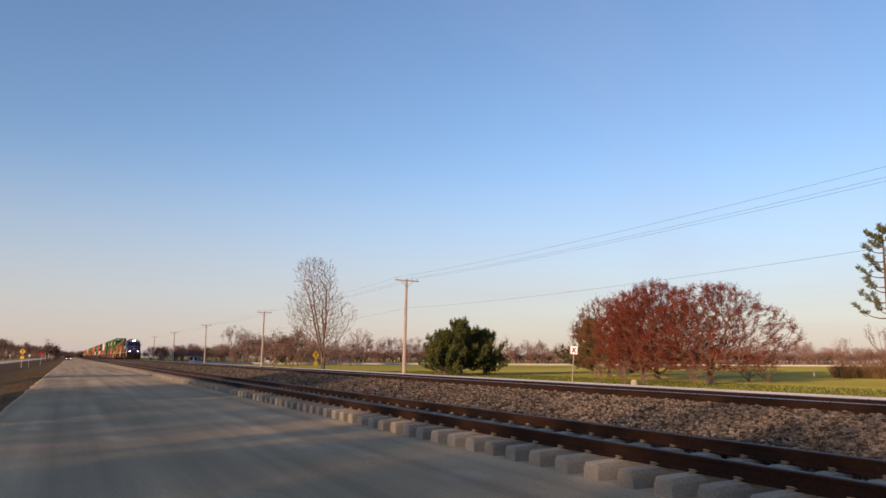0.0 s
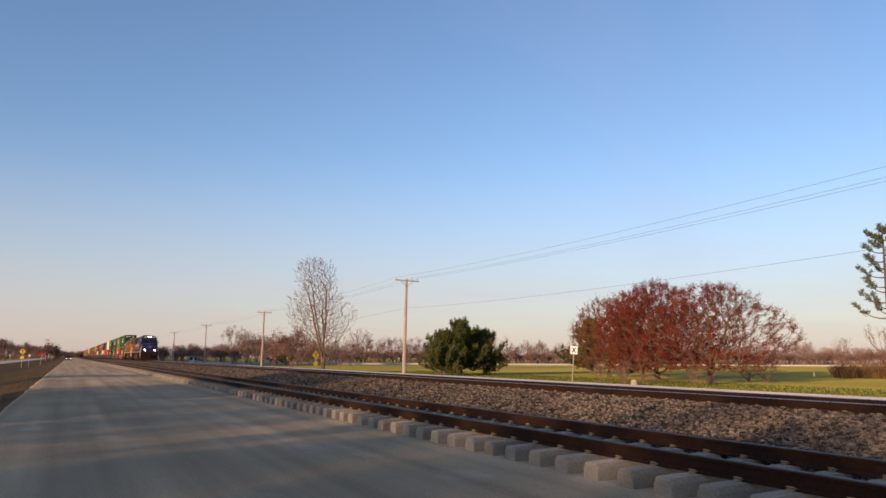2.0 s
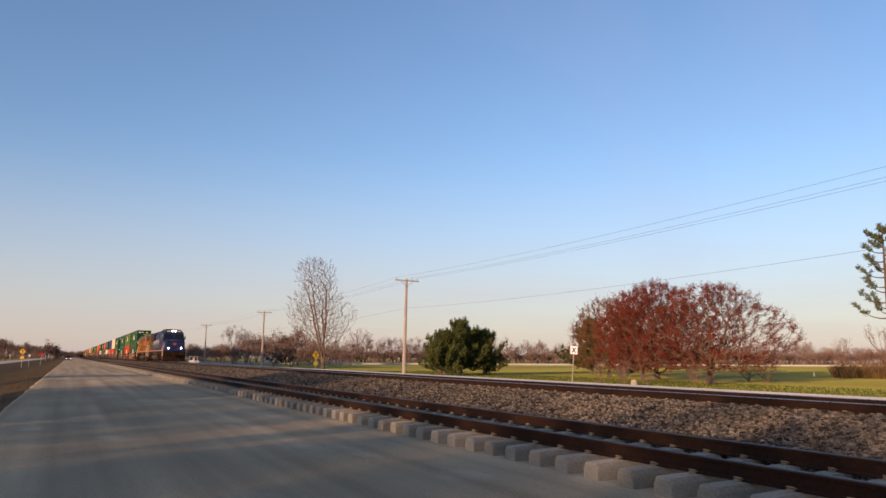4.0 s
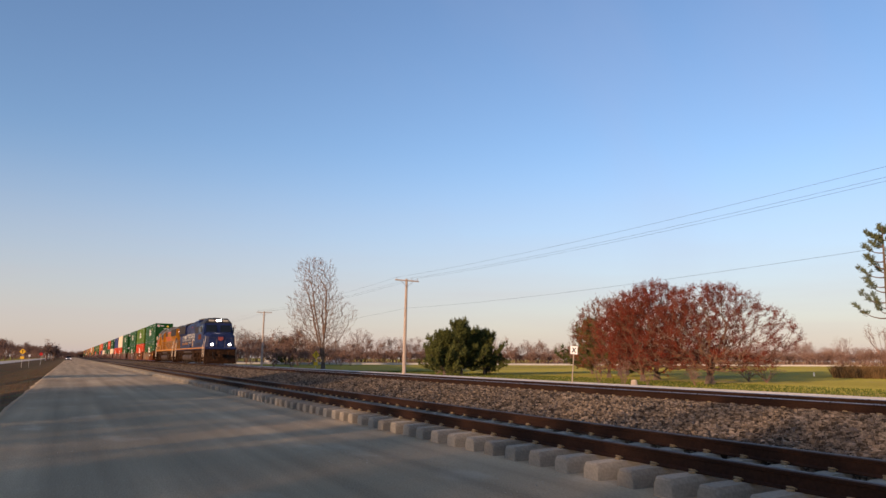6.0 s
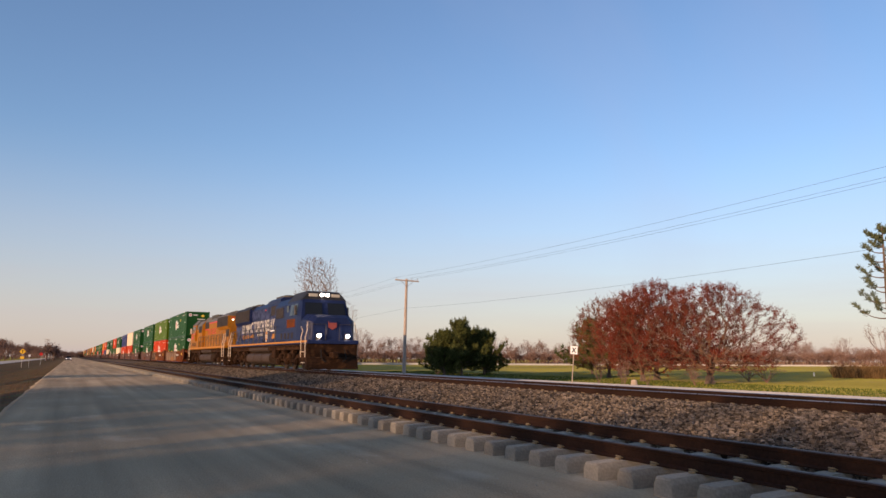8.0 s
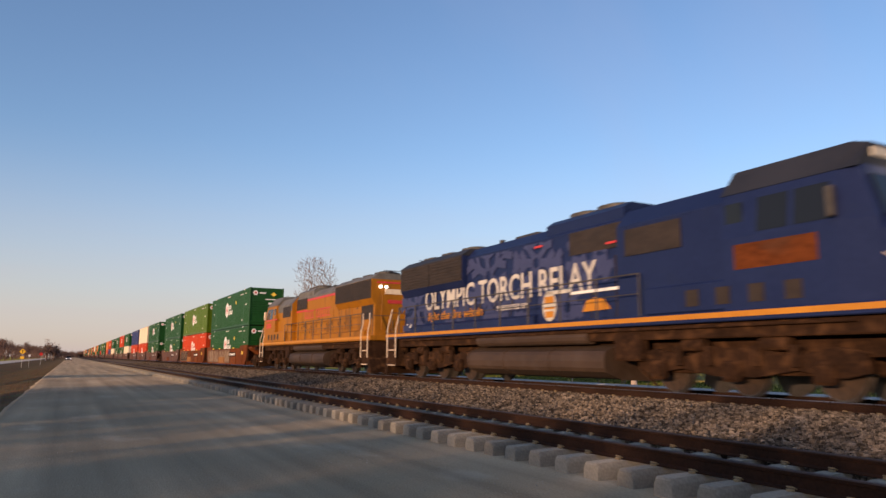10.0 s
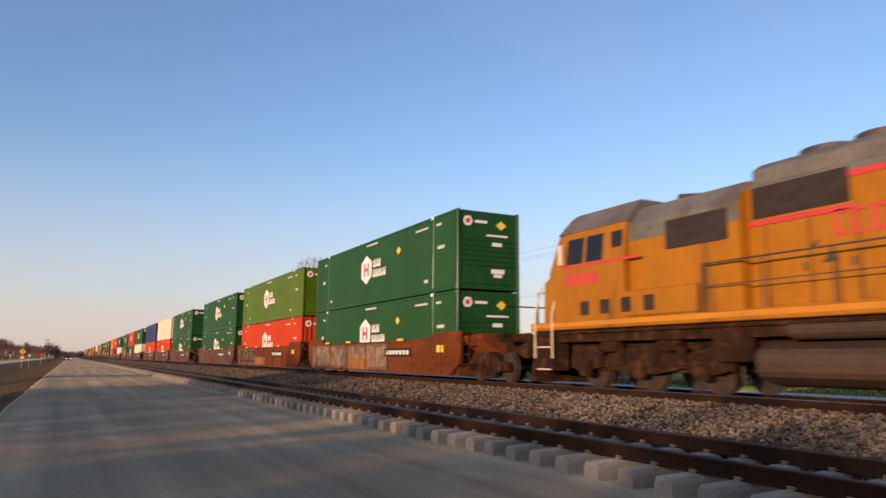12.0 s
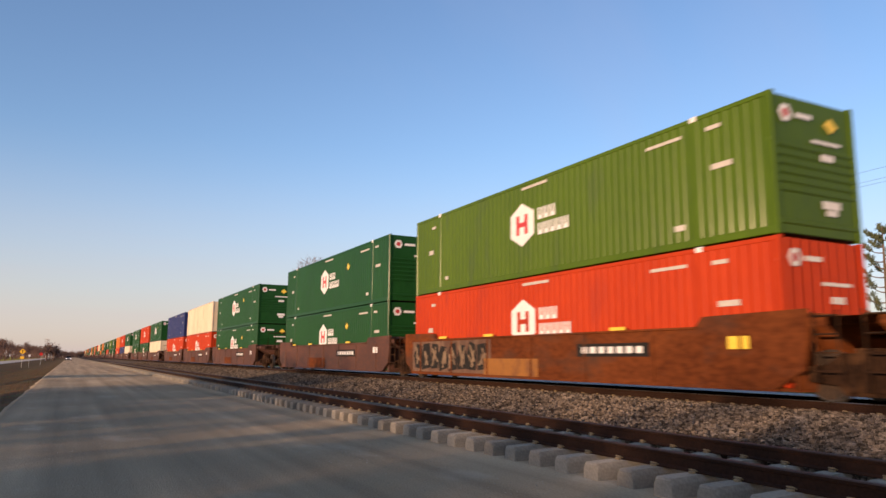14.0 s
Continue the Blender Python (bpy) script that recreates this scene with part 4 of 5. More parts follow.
            for y in (9.66, 10.5):
                grab = Shape().path([(side * 1.54, e * y, 0.75), (side * 1.54, e * y, 1.9), (side * 1.45, e * y, 2.25), (side * 1.40, e * (y - 0.15), 2.72)], 0.026)
                part("grab_iron", grab, PALERAIL, g, "pale bent grab rail")
        for x in (-1, 1):
            part("end_rail", Shape().path([(x * 1.35, e * 10.6, 1.72), (x * 1.35, e * 10.6, 2.6), (x * 0.4, e * 10.6, 2.6), (x * 0.4, e * 10.6, 1.72)], 0.02), RAILING, g)
    # side handrails
    for side in (-1, 1):
        for z, r in ((2.72, 0.02), (2.25, 0.012)):
            part("handrail", Shape().path([(side * 1.47, -4.2, z), (side * 1.47, 9.5, z)], r), RAILING, g)
        for k in range(10):
            y = -4.2 + k * 1.522
            part("stanchion", Shape().rod((side * 1.47, y, 1.6), (side * 1.47, y, 2.73), 0.024, n=6), RAILING, g)
    # tanks and trucks
    part("fuel_tank", Shape().prism([(1.38 * math.copysign(abs(math.cos(a)) ** 0.55, math.cos(a)) * (1.07 if abs(math.cos(a)) > 0.9 else 1.0), 0.68 + 0.46 * math.copysign(abs(math.sin(a)) ** 0.7, math.sin(a))) for a in [6.2831853 * k / 28 for k in range(28)]], -2.9, 3.9), TANK, g, "brown dusty fuel tank")
    for y in (-2.92, -0.6, 1.7, 3.84):
        part("tank_seam", Shape().prism([(1.40 * math.copysign(abs(math.cos(a)) ** 0.55, math.cos(a)) * (1.07 if abs(math.cos(a)) > 0.9 else 1.0), 0.68 + 0.475 * math.copysign(abs(math.sin(a)) ** 0.7, math.sin(a))) for a in [6.2831853 * k / 28 for k in range(28)]], y, y + 0.05), TANK, g)
    for side in (-1, 1):
        part("air_reservoir", Shape().rod((side * 1.25, -2.2, 1.30), (side * 1.25, 3.4, 1.30), 0.19, n=14), TANK, g)
        part("pipe_run", Shape().path([(side * 1.45, -9.3, 1.42), (side * 1.45, 9.3, 1.42)], 0.03).box(*sorted((side * 1.1, side * 1.42)), -4.1, -3.2, 0.7, 1.4, 0.05), IRON, g)
    loco_truck(g, -6.55)
    loco_truck(g, 6.85)
    # liveries
    if blue:
        for cy, cz, arm, turn in ((8.75, 2.75, 1.5, 0.2), (3.3, 3.45, 1.5, 0.45), (0.55, 3.55, 1.25, 0.1), (-1.9, 3.5, 1.0, 0.6), (5.6, 2.15, 1.0, 0.5), (1.9, 2.1, 0.9, 0.3), (-0.9, 2.15, 0.7, 0.2)):
            crystal, step = Shape(), 0
            for a in range(6):
                ang = turn + a * math.pi / 3
                u, n2 = Vector((math.cos(ang), math.sin(ang))), Vector((-math.sin(ang), math.cos(ang)))
                bits = [(u * 0.15, u * arm, 0.13)]
                for f in (0.42, 0.72):
                    bits += [(u * arm * f, u * arm * (f + 0.26) + n2 * (k * arm * 0.27), 0.12) for k in (-1, 1)]
                for a0, a1, hw in bits:
                    w2 = (a1 - a0).normalized()
                    w2 = Vector((-w2.y, w2.x)) * hw
                    o = [(cy + q.x, min(4.14, max(1.80, cz + q.y))) for q in (a0 - w2, a1 - w2, a1 + w2, a0 + w2)]
                    if max(z for _, z in o) - min(z for _, z in o) > 0.05:
                        q = plate(o, -1.0205 - 0.0007 * step, 0.0005)
                        crystal.add(q.v, q.f)
                        step += 1
            part("snow_crystal", crystal, PALEBLUE, g, "pale blue snow crystal")
        me = words("OLYMPIC TORCH RELAY", 0.98, 0.004, 0.012)
        wide = max(v.co.x for v in me.vertices)
        for v in me.vertices:
            v.co.x, v.co.y = v.co.x * 10.2 / wide, v.co.y * 1.12
        me.materials.append(LETTER)
        part("lettering", me, LETTER, g, "large white lettering", m=Matrix.Translation((-1.046, 8.0, 2.56)) @ SIDE)
        for text, y0, z0, span, tall, paint in (("light the fire within", 7.75, 2.16, 4.1, 0.42, STRIPE), ("PRESENTED BY", 2.75, 2.25, 1.75, 0.22, LETTER)):
            me = words(text, tall, 0.003, 0.008 if paint is STRIPE else 0.004)
            wide = max(v.co.x for v in me.vertices)
            for v in me.vertices:
                v.co.x = v.co.x * span / wide + (v.co.y * 0.25 if paint is STRIPE else 0.0)
            me.materials.append(paint)
            part("lettering", me, paint, g, "small orange slogan lettering" if paint is STRIPE else "small white lettering", m=Matrix.Translation((-1.045, y0, z0)) @ SIDE)
        small = Shape()
        for y0, y1, z0, z1 in ((-3.2, -1.1, 2.47, 2.55),):
            q = plate(rect(y0, y1, z0, z1), -1.05, 0.004)
            small.add(q.v, q.f)
        for y0, z0 in ((0.2, 3.98), (-3.0, 3.66)):
            part("red_marker", plate(rect(y0, y0 + 0.4, z0, z0 + 0.06), -1.05, 0.01), DECALRED, g)
        part("sponsor_bars", small, DECAL, g)
        ring = lambda ry, rz: [(-0.1 + ry * math.cos(6.2831853 * k / 20), 2.22 + rz * math.sin(6.2831853 * k / 20)) for k in range(20)]
        part("oval_emblem", plate(ring(0.33, 0.43), -1.046, 0.004), LETTER, g, "cream and orange oval emblem")
        for z0, z1, w2 in ((1.90, 2.08, 0.20), (2.14, 2.20, 0.26), (2.30, 2.50, 0.22)):
            part("emblem_band", plate(rect(-0.1 - w2, -0.1 + w2, z0, z1), -1.052, 0.003), STRIPE, g)
        part("emblem", plate([(-2.7, 2.0), (-1.6, 1.98), (-1.75, 2.26), (-2.1, 2.34), (-2.5, 2.26)], -1.05, 0.004), STRIPE, g)
        part("end_tag", plate(rect(9.3, 9.7, 1.95, 2.1), -1.022, 0.004), DECAL, g)
        part("cab_panel", plate(rect(-8.2, -6.4, 2.5, 3.0), -1.502, 0.004), WELL, g, "dull orange-brown cab panel")
    else:
        for side in (-1, 1):
            part("red_stripe", plate(rect(-2.0, 4.7, 3.98, 4.10), side * 1.012), DECALRED, g)
            part("red_stripe", plate(rect(-3.3, -1.0, 3.40, 3.50), side * 1.020), DECALRED, g)
            part("red_stripe", plate(rect(-9.2, -6.1, 3.10, 3.17), side * 1.502), DECALRED, g)
            part("hood_shoulder", plate(rect(-3.2, 4.7, 4.10, 4.2), side * 1.008), LOCOGREY, g)
        for k in range(13):
            if k != 5:
                y = -1.4 + k * 0.375
                q = plate([(y, 2.95), (y + 0.27, 2.95), (y + 0.27, 3.02), (y + 0.09, 3.02), (y + 0.09, 3.36), (y + 0.27, 3.36), (y + 0.27, 3.43), (y, 3.43)], 1.020, 0.006)
                part("name_bar", q, DECALRED, g, "worn red name bar")
        for k in range(4):
            q = plate(rect(-9.0 + k * 0.36, -8.74 + k * 0.36, 2.62, 2.95), 1.501, 0.006)
            part("number_bar", q, DECALRED, g)
        part("rear_number_bars", Shape().box(-0.4, 0.4, 9.99, 10.015, 3.2, 3.36), DECALRED, g)
        part("rear_stripe", Shape().box(-0.95, 0.95, 9.96, 10.0, 4.12, 4.19), DECALRED, g)
        rng = random.Random(4)
        patches = Shape()
        for k in range(16):
            y, z = rng.uniform(-2.5, 9.5), rng.uniform(1.95, 3.3)
            q = plate([(y, z), (y + rng.uniform(0.1, 0.35), z + 0.03), (y + 0.2, z + rng.uniform(0.05, 0.3))], 1.019, 0.002)
            patches.add(q.v, q.f)
        tagged(part("soot_patches", patches, TANK, g), kind="stuff")
    # the cab sits close behind a short nose
    for o in g.children_recursive:
        plain = o.name.split(".")[0]
        shift = -0.55 if plain in CAB_PARTS else -0.25 if plain in NOSE_PARTS else 0.0
        if shift and o.data:
            for v in o.data.vertices:
                v.co.y += shift
    if blue:
        # a deeper front platform
        for o in g.children:
            if o.data and o.name.split(".")[0] not in CAB_PARTS:
                for p in [o, *o.children]:
                    for v in p.data.vertices:
                        if v.co.y < -9.6:
                            v.co.y -= 0.6
    else:
        for o in g.children_recursive:
            if o.data and not o.name.startswith(("wheelset", "tread")):
                for v in o.data.vertices:
                    v.co.y *= 0.955
            elif o.name.startswith("truck"):
                o.location.y *= 0.955
    return g


loco_a = locomotive("locomotive", LOCOBLUE, LOCOBLUE, "blue diesel locomotive with white lettering and lit headlights", True)
rides(loco_a, -37.8)
loco_b = locomotive("locomotive", LOCOYELLOW, LOCOGREY, "weathered yellow and grey diesel locomotive running backwards", False)
rides(loco_b, -15.05)

# ---------------------------------------------------------------- the cars and their loads
PAINTS = {"G": (GREEN, "dark green corrugated steel shipping container with white badge", True), "L": (LIME, "light green corrugated steel container with white badge", True),
          "R": (RED, "bright red corrugated steel shipping container", True), "C": (CREAM, "plain cream corrugated steel shipping container", False),
          "N": (NAVY, "navy blue corrugated steel shipping container", False), "O": (ORANGE, "orange corrugated steel shipping container", False)}
protos = {}


def load(code, offset, z):
    if code in protos:
        c = copy_thing(protos[code], pose(TRAIN_X, 0, z))
    else:
        paint, label, logo = PAINTS[code]
        c = container("shipping_container", paint, label, logo, ribbed=code != "R", bare=code == "C")
        c.location.z = z
        protos[code] = c
    rides(c, offset)


STACKS = ["GG", "LR", "GG", "GG", "CR", "NR", "GC", "RG", "GG", "GC", "RN", "OR", "GG", "LG", "GR", "GG", "OG", "GO", "CG", "RG", "GG", "OR", "GG", "GL", "OO", "GC", "NG", "GG", "RG", "GG", "OG", "GG", "GR", "CG", "GG", "RG"]
unit_protos = {}
for i, (top, bottom) in enumerate(STACKS):
    offset = (i // 3) * 61.6 + (i % 3) * 18.87
    key = (i % 3, i if i < 3 else 3)
    if key in unit_protos:
        u = copy_thing(unit_protos[key], pose(TRAIN_X, 0, RAIL_Z))
    else:
        u = well_unit(WELL if i in (0, 1) else WELLDARK, {0: 1, 1: 2}.get(i, 0), i % 3 == 2, i % 3 == 0, i < 3, "rust-red articulated well car with sprayed paint" if i in (0, 1) else "dark brown articulated well car")
        unit_protos[key] = u
    rides(u, offset + 8.075)
    load(bottom, offset, RAIL_Z + 0.225)
    load(top, offset, RAIL_Z + 0.225 + 2.905)


# ---------------------------------------------------------------- trees
BARK = surf("grey_brown_bark", (0.09, 0.065, 0.05), (0.20, 0.15, 0.115), 0.9, size=2, fine=14, bump=0.5, stretch=(1, 1, 0.3))
TWIG = surf("tan_twigs", (0.16, 0.105, 0.075), (0.30, 0.20, 0.145), 0.9, size=0.6, fine=6, bump=0.0)
FARTWIG = surf("far_brown_twigs", (0.15, 0.092, 0.072), (0.28, 0.175, 0.135), 0.95, size=0.2, fine=2, bump=0.0, each=-0.25)
BUD = surf("dark_red_buds", (0.085, 0.014, 0.009), (0.20, 0.036, 0.02), 0.85, size=0.5, fine=5, bump=0.0, each=-0.4)
BUDWOOD = surf("reddish_twigs", (0.10, 0.055, 0.035), (0.22, 0.13, 0.085), 0.9, size=0.6, fine=6, bump=0.0)
BUDBROWN = surf("brown_red_buds", (0.11, 0.034, 0.016), (0.22, 0.075, 0.035), 0.8, size=0.5, fine=5, bump=0.0, each=-0.35)
NEEDLE = surf("pine_needles", (0.045, 0.056, 0.016), (0.115, 0.122, 0.038), 0.8, size=0.6, fine=5, bump=0.0, each=-0.4)
NEEDLEGREY = surf("grey_green_needles", (0.05, 0.065, 0.035), (0.12, 0.14, 0.08), 0.8, size=0.6, fine=5, bump=0.0, each=-0.35)
STRAW = surf("dry_grass_blades", (0.09, 0.055, 0.024), (0.20, 0.125, 0.055), 0.95, size=0.4, fine=4, bump=0.0, each=-0.3)
BLADE = surf("green_grass_blades", (0.05, 0.07, 0.015), (0.12, 0.15, 0.035), 0.95, size=0.4, fine=4, bump=0.0, each=-0.3)


def grow(s, p, d, length, r, level, rng, fork, bend, lift, tips, sides=5, shrink=0.72):
    """A limb that bends as it goes and divides; its last shoots are remembered in tips."""
    steps = 3 if level > 2 else 2
    for i in range(steps):
        d = (d + Vector((rng.gauss(0, bend), rng.gauss(0, bend), rng.gauss(lift, bend * 0.7)))).normalized()
        q = p + d * (length / steps)
        r2 = r * 0.86
        s.rod(p, q, r, r2, n=sides if level > 1 else 3, cap=False)
        p, r = q, r2
        if level > 0 and i > 0 and rng.random() < 0.55:
            side = (d + Vector((rng.gauss(0, 1), rng.gauss(0, 1), rng.gauss(0.1, 0.5))).normalized() * fork * 1.25).normalized()
            grow(s, p, side, length * shrink * rng.uniform(0.6, 0.9), r * 0.5, level - 1, rng, fork, bend, lift, tips, sides, shrink)
    if level == 0:
        tips.append((p.copy(), d.copy()))
        return
    for _ in range(3 if rng.random() < 0.45 else 2):
        nd = (d + Vector((rng.gauss(0, 1), rng.gauss(0, 1), rng.gauss(0, 0.6))).normalized() * fork).normalized()
        grow(s, p, nd, length * shrink * rng.uniform(0.8, 1.15), max(r * 0.68, 0.006), level - 1, rng, fork, bend, lift, tips, sides, shrink)


def fit_height(s, tips, base, height, width):
    """Brings a grown tree to its height and breadth."""
    zs = max(v[2] for v in s.v)
    ws = max(max(abs(v[0]), abs(v[1])) for v in s.v)
    a, b = width / 2 / ws, height / zs
    s.v = [(v[0] * a, v[1] * a, v[2] * b) for v in s.v]
    return [(Vector((p.x * a, p.y * a, p.z * b)), d) for p, d in tips]


def flakes(s, p, rng, n, reach, size):
    """Small crooked leaf faces strewn round a shoot."""
    for _ in range(n):
        c = p + Vector((rng.gauss(0, reach), rng.gauss(0, reach), rng.gauss(0, reach)))
        u = Vector((rng.gauss(0, 1), rng.gauss(0, 1), rng.gauss(0, 1))).normalized() * size * rng.uniform(0.6, 1.4)
        w = u.cross(Vector((rng.gauss(0, 1), rng.gauss(0, 1), rng.gauss(0, 1)))).normalized() * size * 0.28
        s.add([c - u, c + w, c + u, c - w], [(0, 1, 2, 3)])


def leafing_tree(name, x, y, z, envelope, label, seed, count, wide, lean, bark, twig, leaf, n, reach, size, trunk=0.25, stems=1, fine=0.011, direct=0.42, full=1.0):
    """A tree whose limbs reach out to fill its crown. envelope: (height, radius) pairs from the crown's foot to its top; wide stretches it along x; lean carries the top sideways."""
    rng = random.Random(seed)
    t = thing(name, pose(x, y, z), label, "tree")
    hs, rs = [h for h, _ in envelope], [r for _, r in envelope]
    foot, top = hs[0], hs[-1]
    goals = []
    while len(goals) < count:
        h = rng.uniform(foot, top)
        r = float(np.interp(h, hs, rs))
        a = rng.uniform(0, 6.283)
        lobe = 1 + 0.28 * noise.noise(Vector((math.cos(a) * 1.6, math.sin(a) * 1.6, h * 0.35 + seed)))
        if rng.random() * max(rs) > r + 0.3:
            continue
        f = rng.random() ** 0.55
        goals.append((math.cos(a) * r * f * lobe * wide + lean[0] * (h - foot), math.sin(a) * r * f * lobe + lean[1] * (h - foot), h))
    root = Vector((0, 0, foot * 0.55))
    nodes, up, path = [tuple(root)], [-1], [0.0]
    high = 0.62 * (top - foot)
    for k in range(stems):
        a = 6.283 * k / stems + 0.7
        tip = Vector((math.cos(a) * (0.0 if stems == 1 else rs[len(rs) // 2] * 0.33) + lean[0] * high, math.sin(a) * (0 if stems == 1 else rs[len(rs) // 2] * 0.33) + lean[1] * high, foot + high * rng.uniform(0.85, 1.25)))
        last = 0
        for j in range(1, 9):
            p = root.lerp(tip, j / 8) + Vector((rng.gauss(0, 0.07), rng.gauss(0, 0.07), 0))
            nodes.append(tuple(p)), up.append(last), path.append(path[last] + (p - Vector(nodes[last])).length)
            last = len(nodes) - 1
    room = np.zeros((len(nodes) + count * 9, 3))
    dist = np.zeros(len(room))
    room[:len(nodes)], dist[:len(nodes)] = nodes, path
    m = len(nodes)
    for gx, gy, gz in sorted(goals, key=lambda q: q[0] ** 2 + q[1] ** 2 + (q[2] - foot) ** 2 * 0.6):
        d = room[:m] - (gx, gy, gz)
        gap = np.sqrt((d * d).sum(1))
        # a shoot comes from a node that lies below and inside it
        j = int(np.argmin(gap + direct * dist[:m] + np.maximum(0, d[:, 2]) * 0.9))
        steps = min(8, max(1, int(gap[j] / 0.45)))
        a, b = Vector(room[j]), Vector((gx, gy, gz))
        arch = Vector((0, 0, -0.10 * gap[j]))
        last = j
        for k in range(1, steps + 1):
            f = k / steps
            p = a.lerp(b, f) + arch * (4 * f * (1 - f)) + (Vector((rng.gauss(0, 0.05), rng.gauss(0, 0.05), rng.gauss(0, 0.05))) if k < steps else Vector())
            room[m], dist[m] = p, dist[last] + gap[j] / steps
            up.append(last)
            last = m
            m += 1
    load_on = [0] * m
    kids = [0] * m
    for i in range(m - 1, 0, -1):
        kids[up[i]] += 1
        load_on[i] = max(1, load_on[i])
        load_on[up[i]] += load_on[i]
    thick = lambda i: min(trunk, fine * load_on[i] ** 0.47)
    wood, tips, shoots = Shape(), [], []
    for i in range(1, m):
        r = thick(i)
        wood.rod(room[up[i]], room[i], min(r * 1.12, thick(up[i])), r, n=6 if r > 0.06 else 4 if r > 0.025 else 3, cap=False)
        if kids[i] == 0:
            tips.append((Vector(room[i]), (Vector(room[i]) - Vector(room[up[i]])).normalized()))
    # fine shoots at every end
    for p, d in tips:
        out = Vector((p.x, p.y, 0)).normalized() if p.x or p.y else Vector((0, 0, 1))
        for _ in range(4):
            e2 = (d * 0.7 + out * 0.35 + Vector((rng.gauss(0, 0.35), rng.gauss(0, 0.35), rng.gauss(0.45, 0.3)))).normalized()
            q = p + e2 * rng.uniform(0.35, 0.85)
            wood.rod(p, q, fine * 0.9, fine * 0.4, n=3, cap=False)
            shoots.append((p, q))
    part("trunk", Shape().loft([[(math.cos(6.283 * i / 10) * r, math.sin(6.283 * i / 10) * r, zz) for i in range(10)] for zz, r in ((-0.15, trunk * 1.6), (0.15, trunk * 1.2), (foot * 0.3, trunk * 1.02), (foot * 0.6, trunk))]), bark, t)
    part("crown_wood", wood, twig, t)
    if leaf:
        crown = Shape()
        for p, q in shoots:
            if rng.random() < full:
                for k in range(n):
                    flakes(crown, p.lerp(q, rng.uniform(-0.1, 1.05)), rng, 1, reach, size)
        tagged(part("crown", crown, leaf, t), kind="stuff")
    return t


def tuft(s, p, d, rng, n, length):
    """A spray of needles round a shoot."""
    for _ in range(n):
        e = (d * 0.9 + Vector((rng.gauss(0, 0.6), rng.gauss(0, 0.6), rng.gauss(0.1, 0.5)))).normalized()
        w = e.cross(Vector((rng.gauss(0, 1), rng.gauss(0, 1), rng.gauss(0, 1)))).normalized() * length * 0.13
        q = p + Vector((rng.gauss(0, 0.05), rng.gauss(0, 0.05), rng.gauss(0, 0.05)))
        s.add([q - w, q + w, q + e * length * rng.uniform(0.6, 1.2)], [(0, 1, 2)])


def bushy_pine(x, y, z, height, width, label, seed, needles=NEEDLE):
    """A young pine, clothed to the ground, with upturned shoots and gaps in its outline."""
    rng = random.Random(seed)
    t = thing("pine_tree", pose(x, y, z), label, "tree")
    part("trunk", Shape().rod((0, 0, -0.1), (0, 0, height * 0.85), 0.16, 0.03, n=8), BARK, t)
    limbs, leaf = Shape(), Shape()
    for k in range(80):
        f = (k + rng.random()) / 80
        h = height * (0.03 + 0.80 * f)
        a = rng.uniform(0, 6.283)
        reach = width / 2 * (1.05 - 0.85 * f ** 1.3) * rng.uniform(0.35, 1.3)
        p = Vector((0, 0, h))
        d = Vector((math.cos(a), math.sin(a), 0.05 + 0.9 * f)).normalized()
        for j in range(6):
            q = p + d * reach / 6
            d = (d + Vector((rng.gauss(0, 0.12), rng.gauss(0, 0.12), 0.10))).normalized()
            limbs.rod(p, q, 0.035 - 0.004 * j, 0.03 - 0.004 * j, n=3, cap=False)
            p = q
            if j > 0:
                for _ in range(3):
                    sd = (d + Vector((rng.gauss(0, 0.6), rng.gauss(0, 0.6), rng.gauss(0.35, 0.4)))).normalized()
                    e = p + sd * rng.uniform(0.2, 0.5)
                    tuft(leaf, p, sd, rng, 5, 0.30)
                    tuft(leaf, e, sd, rng, 8, 0.42)
                    if rng.random() < 0.35:
                        up = Vector((sd.x * 0.35, sd.y * 0.35, 1.0)).normalized()
                        for c in range(3):
                            tuft(leaf, e + up * (0.18 * c), up, rng, 5, 0.34)
    part("limb_frame", limbs, BARK, t)
    tagged(part("needles", leaf, needles, t), kind="stuff")
    return t


